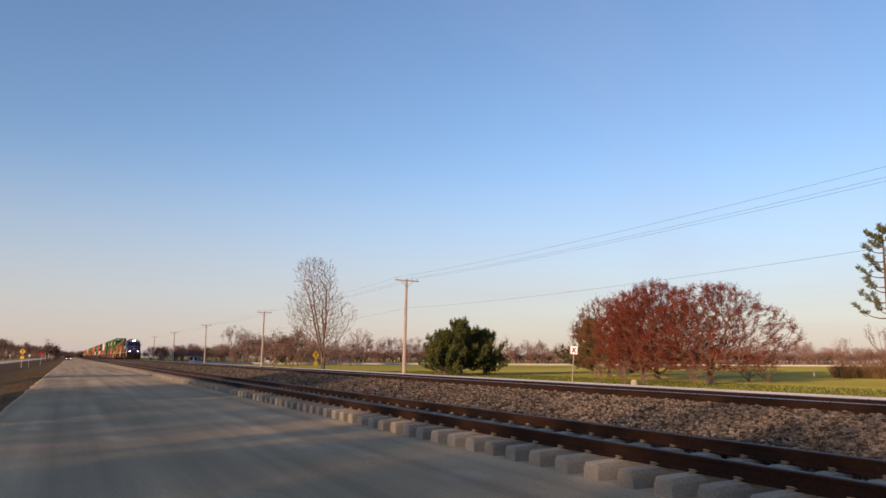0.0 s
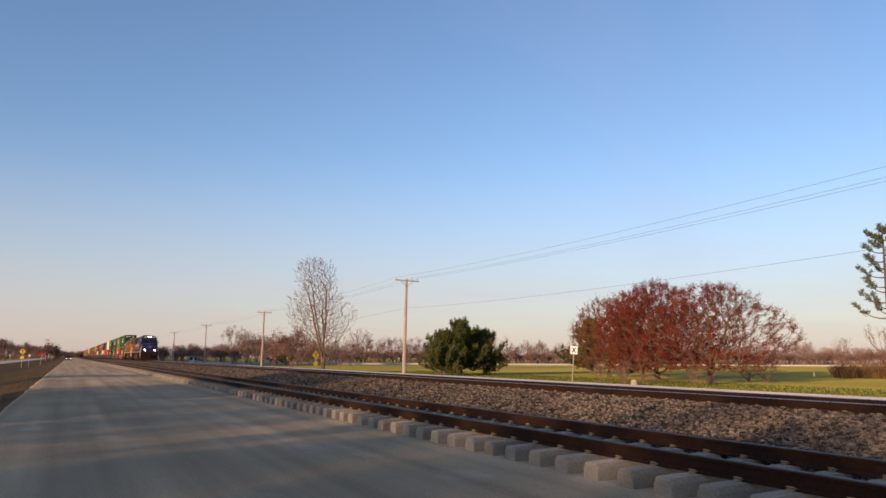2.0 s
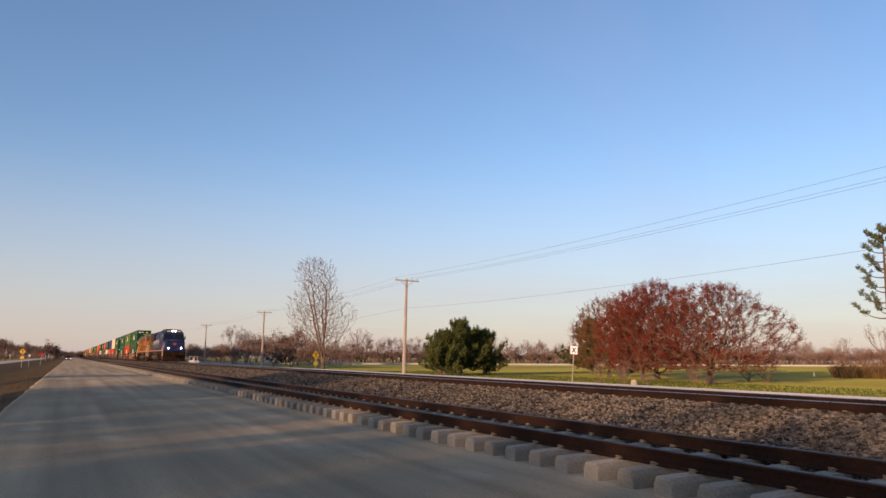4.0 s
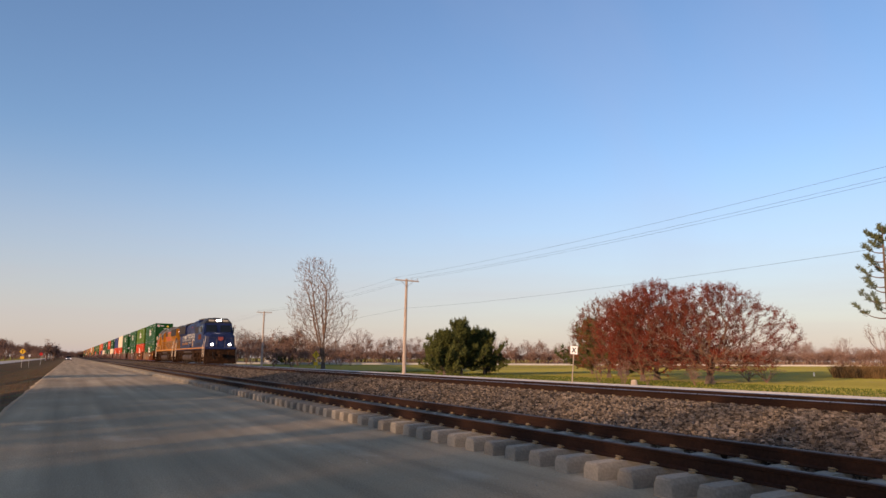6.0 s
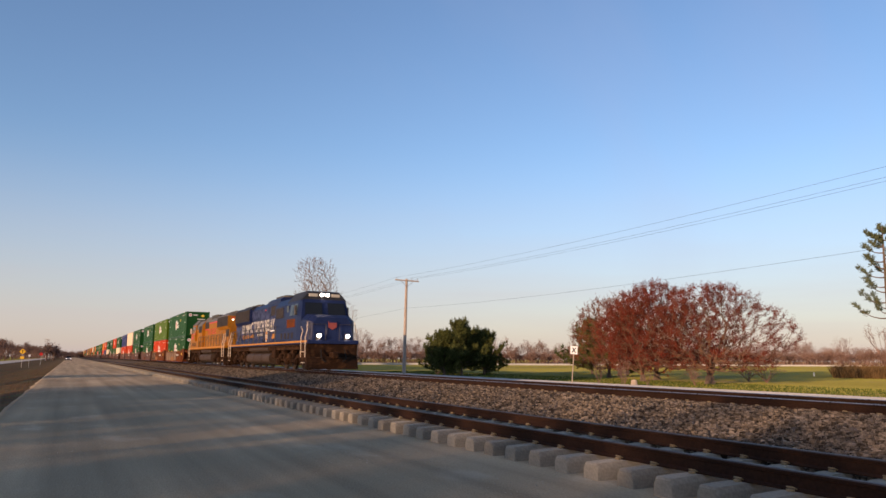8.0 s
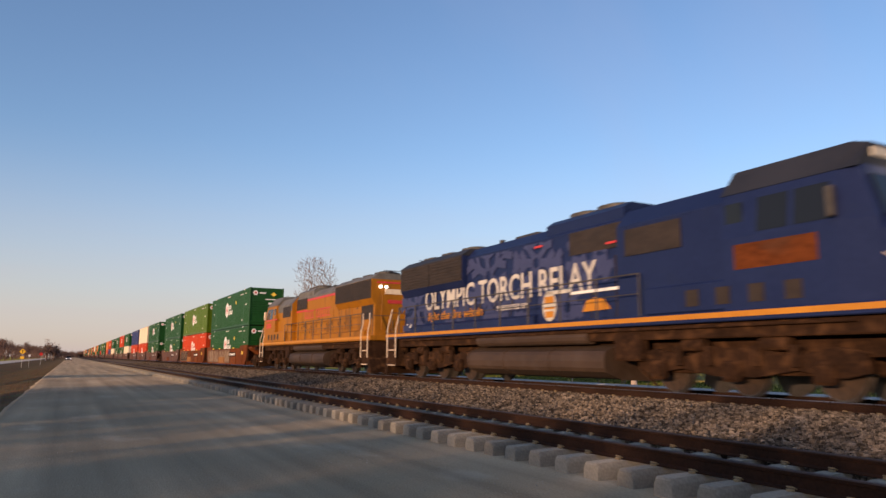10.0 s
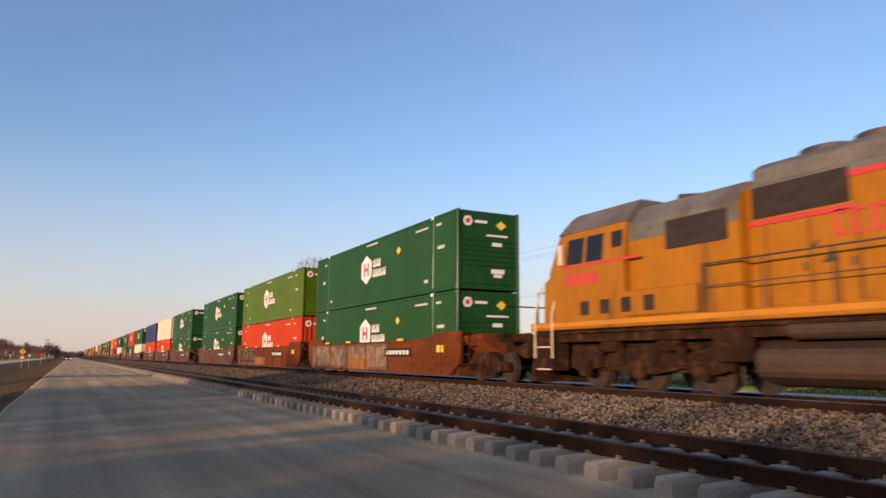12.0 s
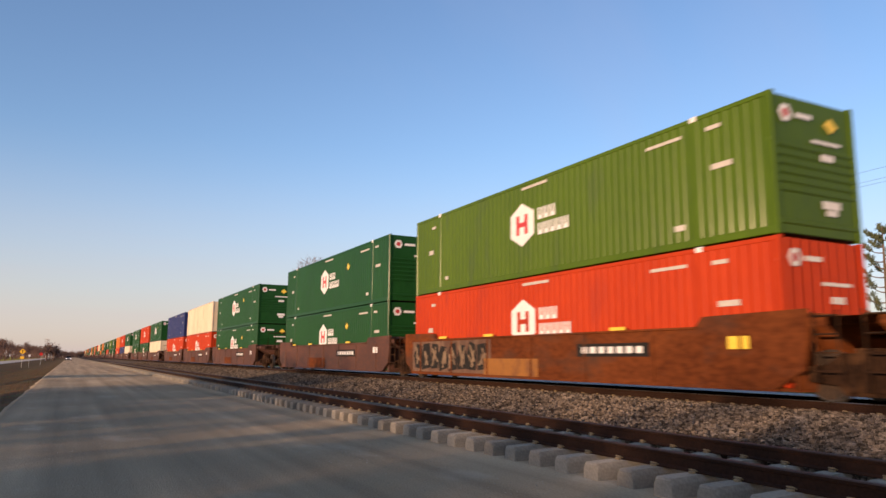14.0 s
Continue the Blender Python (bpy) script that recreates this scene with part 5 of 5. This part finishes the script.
def open_pine(x, y, z, height, label, seed):
    """A tall thin pine with wide-set upswept boughs and tufted ends."""
    rng = random.Random(seed)
    t = thing("pine_tree", pose(x, y, z), label, "tree")
    part("trunk", Shape().rod((0, 0, -0.1), (0.1, 0.1, height * 0.5), 0.22, 0.14, n=8).rod((0.1, 0.1, height * 0.5), (0, 0, height), 0.14, 0.03, n=8), BARK, t)
    leaf = Shape()
    for k in range(30):
        f = 0.40 + 0.59 * (k + rng.random() * 0.6) / 30
        a = k * 2.399 + rng.uniform(-0.3, 0.3)
        reach = (3.5 * (1.0 - f) + 0.75) * rng.uniform(0.75, 1.1)
        p = Vector((0, 0, height * f))
        d = Vector((math.cos(a), math.sin(a), -0.12)).normalized()
        bough = Shape()
        for j in range(7):
            q = p + d * reach / 7
            bough.rod(p, q, 0.05 - 0.006 * j, 0.045 - 0.006 * j, n=4, cap=False)
            d = (d + Vector((0, 0, 0.17))).normalized()
            p = q
            if j > 2 or f > 0.85:
                for _ in range(3):
                    sd = (d + Vector((rng.gauss(0, 0.5), rng.gauss(0, 0.5), rng.gauss(0.35, 0.3)))).normalized()
                    tuft(leaf, p + sd * rng.uniform(0, 0.25), sd, rng, 11, 0.27)
        part("bough", bough, BARK, t)
    tagged(part("needles", leaf, NEEDLEGREY, t), kind="stuff")
    return t


def thicket(name, spots, material, label, seed, level=3, shoots=4, thick=0.05, category="trees", spray=0, grain=0.3):
    """A belt of bare trees as one piece; spots are x, y, z, height, width."""
    rng = random.Random(seed)
    whole = Shape()
    for x, y, z, h, w in spots:
        s, tips = Shape(), []
        for k in range(shoots):
            a = rng.uniform(0, 6.283)
            grow(s, Vector((0, 0, 0.0)), Vector((math.cos(a) * 0.45, math.sin(a) * 0.45, 0.9)).normalized(), 2.4, thick * 1.5, level, rng, 0.6, 0.14, 0.05, tips, 3)
        tips = fit_height(s, tips, 0, h, w)
        for p, d in tips:
            flakes(s, p, rng, spray, grain * 1.6, grain)
        whole.add([(v[0] + x, v[1] + y, v[2] + z) for v in s.v], s.f)
    return lone(name, whole, material, label, category, kind="stuff")


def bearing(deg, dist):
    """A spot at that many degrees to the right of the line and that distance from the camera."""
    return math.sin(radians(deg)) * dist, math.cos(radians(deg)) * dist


rng = random.Random(21)
# the rows on the far side of the highway; the unseen near one shades the gravel road
shade = []
y = -95.0
while y < 24:
    tall = rng.uniform(5.6, 6.5) if y < -8 else rng.uniform(5.4, 6.2) if y < 12 else rng.uniform(5.6, 7.4)
    if not (-1.5 < y < 1.0):
        shade.append((rng.uniform(-31, -27.5), y, -0.5, tall, rng.uniform(3.6, 5.0)))
    y += rng.uniform(1.1, 1.8)
shade += [(rng.uniform(-31, -27), yy, -0.5, rng.uniform(5.0, 5.8), 3.5) for yy in (43.0, 44.6, 46.2)]
thicket("tree_row", shade, FARTWIG, "row of bare brown roadside trees", 31, 3, 8, 0.06, spray=7, grain=0.12)
row = []
y = 52.0
while y < 900:
    row.append((rng.uniform(-33, -25) if y < 240 else rng.uniform(-32, -20), y, -0.5, rng.uniform(1.6, 2.8) if y < 240 else rng.uniform(6.5, 9.5), rng.uniform(4, 6)))
    y += rng.uniform(5, 11) if y < 240 else rng.uniform(4, 7)
thicket("tree_row", [r for r in row if r[1] < 240], FARTWIG, "low bare brown roadside trees and brush", 34, 3, 5, 0.075, spray=3, grain=0.10)
thicket("tree_row", [r for r in row if r[1] >= 240], FARTWIG, "distant row of bare reddish-brown trees", 32, 2, 6, 0.10, spray=8, grain=0.24)
# unseen low brush, added to block the sun below the tree crowns
hedge = [(rng.uniform(-31, -27), -95 + 1.5 * k, -0.5, rng.uniform(2.2, 3.2), 3.0) for k in range(80)]
thicket("roadside_brush", hedge, FARTWIG, "low bare brush out of view, added for shade", 33, 2, 9, 0.05, spray=6, grain=0.14)

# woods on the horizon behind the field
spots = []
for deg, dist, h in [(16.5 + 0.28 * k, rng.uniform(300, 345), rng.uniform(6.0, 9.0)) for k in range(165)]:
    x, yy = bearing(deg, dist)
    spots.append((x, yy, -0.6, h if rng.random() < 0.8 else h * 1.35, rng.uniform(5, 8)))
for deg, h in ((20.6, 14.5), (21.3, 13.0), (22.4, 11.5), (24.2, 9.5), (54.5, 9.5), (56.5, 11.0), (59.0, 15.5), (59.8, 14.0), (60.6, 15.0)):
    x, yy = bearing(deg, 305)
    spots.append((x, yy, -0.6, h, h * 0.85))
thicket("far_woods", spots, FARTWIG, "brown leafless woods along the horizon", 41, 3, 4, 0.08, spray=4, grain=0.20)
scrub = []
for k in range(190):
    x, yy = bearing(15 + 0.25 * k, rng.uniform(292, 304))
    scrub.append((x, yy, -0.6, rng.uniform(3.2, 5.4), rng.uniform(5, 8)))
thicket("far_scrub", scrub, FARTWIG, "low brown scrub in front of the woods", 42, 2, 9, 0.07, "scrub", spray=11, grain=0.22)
# brush beside the line further on
spots = []
for k in range(110):
    yy = rng.uniform(150, 420)
    spots.append((rng.uniform(31, 64), yy, -0.5, rng.uniform(3.5, 7.5), rng.uniform(4, 8)))
for x, yy, h, w in ((36, 182, 9.5, 7), (41, 190, 8.5, 6), (33, 118, 6.5, 5.0), (35, 126, 5.5, 4), (46, 160, 8, 7), (30.5, 120, 6.5, 4)):
    spots.append((x, yy, -0.45, h, w))
thicket("lineside_brush", spots, FARTWIG, "bare brush and small trees beside the line", 51, 3, 5, 0.06, spray=7, grain=0.17)
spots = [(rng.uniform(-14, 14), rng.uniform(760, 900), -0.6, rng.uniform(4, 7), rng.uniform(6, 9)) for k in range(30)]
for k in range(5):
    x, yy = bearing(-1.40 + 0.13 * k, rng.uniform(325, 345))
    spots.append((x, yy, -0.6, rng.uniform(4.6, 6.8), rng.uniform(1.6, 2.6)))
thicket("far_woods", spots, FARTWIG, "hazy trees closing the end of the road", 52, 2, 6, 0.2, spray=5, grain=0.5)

leafing_tree("bare_tree", 33.5, 103, -0.43, [(2.0, 1.2), (4.5, 3.6), (7.5, 5.2), (9.6, 4.5), (12.0, 3.3), (15.0, 3.0), (16.4, 1.6)], "tall leafless cottonwood with grey-tan branches", 6, 2000, 1.0, (-0.13, 0.0), BARK, TWIG, None, 0, 0, 0, 0.30, 4, 0.0145, 0.24)
leafing_tree("maple_tree", 43.3, 39.3, -0.42, [(1.0, 4.4), (2.0, 5.6), (3.8, 5.6), (5.4, 4.4), (6.7, 2.8), (7.3, 1.2)], "spreading maple with pale limbs and dark red buds", 12, 1500, 1.0, (0.13, 0.05), BARK, BUDWOOD, BUD, 18, 0.08, 0.066, 0.32, 4, 0.013, 0.30)
leafing_tree("maple_tree", 47.3, 49.0, -0.42, [(1.0, 3.8), (2.5, 5.4), (5.0, 5.4), (6.8, 3.8), (8.0, 2.2), (8.6, 0.6)], "dense maple with deep red buds", 15, 1500, 0.9, (0.0, 0.0), BARK, BUDWOOD, BUD, 21, 0.09, 0.074, 0.28, 4, 0.012, 0.30)
leafing_tree("maple_tree", 43.2, 46.4, -0.42, [(0.9, 2.2), (2.4, 3.4), (4.4, 3.4), (6.0, 2.2), (7.0, 0.5)], "smaller dense maple with deep red buds", 16, 750, 1.0, (0.0, 0.0), BARK, BUDWOOD, BUD, 20, 0.09, 0.072, 0.2, 3, 0.012, 0.30)
leafing_tree("maple_tree", 48.6, 57.0, -0.42, [(0.8, 2.4), (2.5, 3.8), (5.0, 3.8), (6.8, 2.4), (7.8, 0.6)], "small maple with brown-red buds", 17, 800, 1.0, (0.0, 0.0), BARK, BUDWOOD, BUDBROWN, 11, 0.09, 0.09, 0.2, 3, 0.012, 0.30)
leafing_tree("bare_tree", 55.8, 63.6, -0.42, [(2.0, 1.6), (4.0, 3.0), (6.6, 3.2), (8.2, 1.9), (9.2, 0.6)], "leafless pale tree behind the maples", 19, 600, 1.0, (0.0, 0.0), BARK, TWIG, None, 0, 0, 0, 0.2, 3)
bushy_pine(38.6, 69.8, -0.42, 5.9, 7.6, "dense dark green pine on the lawn", 3)
bushy_pine(42.0, 70.6, -0.42, 4.9, 5.4, "smaller dark green pine beside another", 4)
bushy_pine(36.0, 68.9, -0.42, 4.6, 4.6, "low dark green pine at the lawn's edge", 5)
bushy_pine(58.0, 71.2, -0.42, 7.0, 7.0, "dark green pine behind the maples", 7)
bushy_pine(57.3, 64.0, -0.42, 8.3, 5.4, "narrow dark green pine among bare trees", 8)
open_pine(48.8, 28.7, -0.42, 10.9, "tall open pine with upswept grey-green boughs", 9)
bushy_pine(50, 185, -0.45, 6.5, 11, "broad dark evergreen shrub near the line", 10)


def shrub(x, y, z, h, w, seed, label):
    r2 = random.Random(seed)
    s, tips = Shape(), []
    for k in range(9):
        a = r2.uniform(0, 6.283)
        grow(s, Vector((0, 0, 0)), Vector((math.cos(a) * 0.5, math.sin(a) * 0.5, 0.8)).normalized(), 0.7, 0.03, 3, r2, 0.6, 0.15, 0.02, tips, 3)
    fit_height(s, tips, 0, h, w)
    return lone("shrub", s, FARTWIG, label, "shrub", "shrubs by the road", m=pose(x, y, z))


for k, (x, yy, h, w) in enumerate(((34.0, 38.5, 1.5, 1.3), (34.5, 36.6, 1.2, 1.0), (36.0, 40.5, 2.0, 1.6), (33.6, 40.5, 1.9, 1.2), (39.5, 37.2, 1.4, 2.0), (50.5, 40.0, 2.2, 3.5), (52.0, 43.0, 1.8, 3.0), (36.5, 71.5, 1.6, 2.5))):
    shrub(x, yy, -0.42, h, w, 60 + k, "bare brown shrub standing in the grass")


def blades(name, count, place, low, high, material, label, seed, broad=0.012):
    r2 = random.Random(seed)
    s = Shape()
    for _ in range(count):
        x, yy, z = place(r2)
        h, a = r2.uniform(low, high), r2.uniform(0, 6.283)
        w = Vector((math.cos(a), math.sin(a), 0)) * broad * r2.uniform(0.6, 1.5)
        top = Vector((x + r2.gauss(0, h * 0.3), yy + r2.gauss(0, h * 0.3), z + h))
        s.add([Vector((x, yy, z)) - w, Vector((x, yy, z)) + w, top], [(0, 1, 2)])
    return lone(name, s, material, label, "grass", kind="stuff")


def bank_height(x):
    return float(np.interp(x, [-16, -9, -6.2, -4.6, -3.2, -2.2, -1.3], [-0.74, -0.70, -0.80, -0.70, -0.48, -0.27, -0.135])) - 0.03


def on_bank(r2):
    x = r2.uniform(-7.5, -1.7)
    return x, 16 + 110 * r2.random() ** 1.6, bank_height(x)


def on_lawn(r2):
    return r2.uniform(33.5, 46), 18 + 75 * r2.random(), -0.44


def on_patch(r2):
    x, yy = bearing(r2.uniform(55.9, 62), r2.uniform(88, 104))
    return x, yy, -0.44


def on_shoulder(r2):
    x = r2.uniform(17.2, 28.2)
    return x, 14 + 80 * r2.random() ** 1.3, -0.34


blades("dry_grass", 9000, on_bank, 0.03, 0.13, STRAW, "dry brown grass on the ditch bank", 71, 0.014)
blades("lawn_grass", 16000, on_lawn, 0.05, 0.14, BLADE, "short green grass of the lawn", 72, 0.03)
blades("reed_grass", 9000, on_patch, 0.7, 1.5, STRAW, "patch of tall dry brown grass", 73, 0.05)
blades("shoulder_grass", 9000, on_shoulder, 0.03, 0.11, STRAW, "thin dry grass on the road shoulder", 74, 0.02)

# ---------------------------------------------------------------- poles, wires, signs
POLEWOOD = surf("pole_wood", (0.38, 0.30, 0.24), (0.56, 0.46, 0.38), 0.85, size=1.5, fine=12, bump=0.2, stretch=(1, 1, 0.15))
WIRE = surf("wire_metal", (0.10, 0.10, 0.11), (0.16, 0.16, 0.17), 0.5, 0.6, size=1, fine=4, bump=0.0)
GALV = surf("galvanised_post", (0.28, 0.28, 0.28), (0.42, 0.42, 0.41), 0.5, 0.6, size=2, fine=12, bump=0.0)
SIGNYELLOW = surf("sign_yellow", (0.75, 0.42, 0.01), (0.85, 0.50, 0.02), 0.5, size=2, fine=8, bump=0.0)
SIGNWHITE = surf("sign_white", (0.72, 0.71, 0.69), (0.82, 0.81, 0.79), 0.5, size=2, fine=8, bump=0.0)
SIGNRED = surf("sign_red", (0.55, 0.02, 0.015), (0.65, 0.03, 0.02), 0.5, size=2, fine=8, bump=0.0)
POLE_YS = [5.1, 59.6, 114.0, 168.0, 224.0, 280.0]
WIRE_SPOTS = ((-1.02, 8.72), (0.45, 8.72), (1.05, 8.72))


def utility_pole(x, y, z, lean):
    t = thing("utility_pole", pose(x, y, z, 0, lean, 0), "weathered wooden utility pole with one crossarm", "utility pole", "poles along the road")
    part("pole", Shape().rod((0, 0, -0.2), (0, 0, 8.95), 0.17, 0.11, n=12), POLEWOOD, t)
    arm = part("crossarm", Shape().box(-1.2, 1.2, -0.16, -0.07, 8.72, 8.83, 0.012), POLEWOOD, t)
    for k in (-1, 1):
        part("brace", Shape().rod((0, -0.12, 8.2), (k * 0.62, -0.12, 8.72), 0.02, n=5), GALV, t)
    for dx in (-1.02, 0.45, 1.05):
        part("insulator", Shape().rod((dx, -0.11, 8.83), (dx, -0.11, 8.93), 0.02, n=6).rod((dx, -0.11, 8.93), (dx, -0.11, 9.03), 0.05, 0.03, n=8), GALV, arm)
    part("low_bracket", Shape().box(-0.06, 0.06, -0.2, -0.1, 6.15, 6.3, 0.01), GALV, t)
    return t


for k, yy in enumerate(POLE_YS):
    utility_pole(27.0, yy, -0.33, (0.0, 0.9, 0.4, -0.3, 0.2, 0.0)[k])
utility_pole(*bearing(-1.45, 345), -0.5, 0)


def wire(a, b, sag, n=24):
    a, b = Vector(a), Vector(b)
    pts = []
    for i in range(n + 1):
        f = i / n
        pts.append(a.lerp(b, f) - Vector((0, 0, 4 * sag * f * (1 - f))))
    return lone("wire", Shape().path(pts, 0.0065, 4), WIRE, "thin dark overhead wire strung between poles", "wire", "overhead wires")


for ya, yb in zip(POLE_YS, POLE_YS[1:]):
    for dx in (-1.02, 0.45, 1.05):
        wire((27 + dx + 0.12, ya - 0.11, 8.70), (27 + dx + 0.12, yb - 0.11, 8.70), 0.45)
    wire((27.05, ya - 0.15, 5.9), (27.05, yb - 0.15, 5.9), 0.45)


def sign(name, x, y, z, high, shape, size, face, label, post=GALV, turn=0.0, lean=0.0, extra=None):
    t = thing(name, pose(x, y, z, 0, lean, turn), label, "road sign", "signs beside the road")
    part("post", Shape().rod((0, 0.03, -0.2), (0, 0.03, high + size * 0.5), 0.03, n=8), post, t)
    if shape == "diamond":
        o = [(0, high - size * 0.71), (size * 0.71, high), (0, high + size * 0.71), (-size * 0.71, high)]
    elif shape == "octagon":
        o = [(math.cos(0.3927 + k * 0.7854) * size * 0.54, high + math.sin(0.3927 + k * 0.7854) * size * 0.54) for k in range(8)]
    else:
        o = [(-size * 0.43, high - size * 0.5), (size * 0.43, high - size * 0.5), (size * 0.43, high + size * 0.5), (-size * 0.43, high + size * 0.5)]
    board = part("board", Shape().prism(o, -0.012, 0.0), face, t)
    if extra == "arrow":
        part("symbol", Shape().prism([(-0.05, high - 0.3), (0.05, high - 0.3), (0.05, high + 0.1), (0.16, high + 0.1), (0, high + 0.32), (-0.16, high + 0.1), (-0.05, high + 0.1)], -0.018, -0.013), RUBBER, board)
        part("plaque", Shape().box(-0.3, 0.3, -0.012, 0.0, high - 1.3, high - 0.85), SIGNYELLOW, t)
    if extra == "cross":
        c = Shape()
        for k in (-1, 1):
            c.prism([(k * -0.11 - 0.035, high - 0.15), (k * -0.11 + 0.035, high - 0.15), (k * 0.10 + 0.035, high + 0.15), (k * 0.10 - 0.035, high + 0.15)], -0.018 - 0.002 * k, -0.013 - 0.002 * k)
        part("symbol", c, RUBBER, board)
    return t


sign("road_sign", 27.4, 35.6, -0.36, 2.28, "panel", 0.5, SIGNWHITE, "small white sign with dark cross on a leaning post", POLEWOOD, -37, 4.5, "cross")
sign("warning_sign", 30.0 - 2.2, 88.5, -0.36, 2.05, "diamond", 0.75, SIGNYELLOW, "yellow diamond warning sign beside the road", turn=12, extra="arrow")
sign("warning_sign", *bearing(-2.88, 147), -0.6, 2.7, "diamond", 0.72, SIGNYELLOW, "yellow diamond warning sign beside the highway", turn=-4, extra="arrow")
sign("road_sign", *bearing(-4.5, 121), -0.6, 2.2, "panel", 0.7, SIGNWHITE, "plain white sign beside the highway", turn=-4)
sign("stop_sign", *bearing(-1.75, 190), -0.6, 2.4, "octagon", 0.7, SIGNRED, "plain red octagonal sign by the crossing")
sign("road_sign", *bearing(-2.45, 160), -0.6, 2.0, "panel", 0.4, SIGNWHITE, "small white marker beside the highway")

lone("highway", strip([(-23, -0.76), (-22.8, -0.70), (-19, -0.64), (-15.2, -0.70), (-15, -0.76)], FAR), ASPHALT, "pale two-lane highway beyond the ditch", "road", kind="structure")

# ---------------------------------------------------------------- far houses, stump, car
SIDING = surf("pale_siding", (0.60, 0.55, 0.48), (0.75, 0.70, 0.62), 0.7, size=0.5, fine=5, bump=0.1, stretch=(0.2, 0.2, 6))
SHINGLE = surf("brown_shingles", (0.13, 0.09, 0.07), (0.24, 0.18, 0.14), 0.85, size=0.8, fine=9, bump=0.3)


def house(x, y, turn, w, d, h, label):
    t = thing("house", pose(x, y, -0.55, 0, 0, turn), label, "house", "far houses")
    part("wall", Shape().prism([(-w / 2, 0), (w / 2, 0), (w / 2, h), (0, h + w * 0.32), (-w / 2, h)], -d / 2, d / 2), SIDING, t)
    for k in (-1, 1):
        part("roof", Shape().prism([(k * (w / 2 + 0.35), h - 0.2), (k * (w / 2 + 0.35), h - 0.05), (0, h + w * 0.32 + 0.2), (0, h + w * 0.32 + 0.04)], -d / 2 - 0.3, d / 2 + 0.3), SHINGLE, t)
        win = part("window", Shape().box(k * w * 0.22 - 0.5, k * w * 0.22 + 0.5, -d / 2 - 0.06, -d / 2 + 0.02, 0.9, 2.1), SIGNWHITE, t)
        part("pane", Shape().box(k * w * 0.22 - 0.42, k * w * 0.22 + 0.42, -d / 2 - 0.075, -d / 2 - 0.062, 0.98, 2.02), GLASS, win)
    return t


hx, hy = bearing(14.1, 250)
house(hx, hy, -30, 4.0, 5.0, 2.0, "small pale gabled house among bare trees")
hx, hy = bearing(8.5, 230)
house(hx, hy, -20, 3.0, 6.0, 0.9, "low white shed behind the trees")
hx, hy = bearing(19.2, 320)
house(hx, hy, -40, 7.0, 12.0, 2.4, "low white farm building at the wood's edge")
hx, hy = bearing(42.3, 52)
lone("stump", Shape().loft([[(math.cos(6.283 * i / 9) * r, math.sin(6.283 * i / 9) * r * 0.8, z) for i in range(9)] for z, r in ((-0.1, 0.30), (0.1, 0.24), (0.32, 0.22), (0.40, 0.14))]), POLEWOOD, "pale weathered tree stump on the lawn", "stump", m=pose(hx, hy, -0.42))
hx, hy = bearing(54.7, 96)
lone("marker_post", Shape().rod((0, 0, -0.1), (0, 0, 0.45), 0.07, 0.06, n=8), SIGNWHITE, "short white marker post in the lawn", "post", m=pose(hx, hy, -0.42))


def car(x, y, z):
    t = thing("car", pose(x, y, z), "small dark car with lit headlights on the road", "car")
    paint = surf("dark_car_paint", (0.03, 0.03, 0.035), (0.05, 0.05, 0.055), 0.35, size=1, fine=6, bump=0.0, gloss=0.4)
    part("body", Shape().prism([(-2.1, 0.3), (2.1, 0.3), (2.15, 0.75), (1.0, 0.95), (-1.2, 0.98), (-2.1, 0.8)], -0.85, 0.85, "x"), paint, t)
    part("cabin", Shape().loft([[(-0.78, -1.0, 0.95), (0.78, -1.0, 0.95), (0.78, 1.3, 0.95), (-0.78, 1.3, 0.95)], [(-0.6, -0.4, 1.45), (0.6, -0.4, 1.45), (0.6, 0.8, 1.45), (-0.6, 0.8, 1.45)]]), GLASS, t)
    for sx in (-0.6, 0.6):
        part("headlight", Shape().box(sx - 0.18, sx + 0.18, -2.17, -2.08, 0.58, 0.76, 0.02), glow("car_light", (1, 0.9, 0.8), 0.8), t)
        for sy in (-1.3, 1.3):
            wh = part("wheel", Shape().rod((sx * 1.3, sy, 0.32), (sx * 1.3 + math.copysign(0.16, sx), sy, 0.32), 0.32, n=16), RUBBER, t)
            part("rim", Shape().rod((sx * 1.3 + math.copysign(0.16, sx), sy, 0.32), (sx * 1.3 + math.copysign(0.17, sx), sy, 0.32), 0.2, n=12), GALV, wh)
    return t


car(-0.2, 262, -0.10)


# ---------------------------------------------------------------- what moves
def motions():
    times = [0.5 * i for i in range(29)]
    for ob, offset, x, z, turn in moving:
        walk(ob, [(t, pose(x, front_y(t) + offset, z, 0, 0, math.degrees(turn))) for t in times])
    # the axles roll with the train's speed
    for ws, y, r in wheels:
        back = -1 if ws.parent.parent is loco_b else 1
        rows = []
        for k in range(14 * FPS + 1):
            t = k / FPS
            rows.append((t, pose(0, y, r) @ Matrix.Rotation(back * (front_y(0.0) - front_y(t)) / r, 4, "X")))
        walk(ws, rows)


motions()
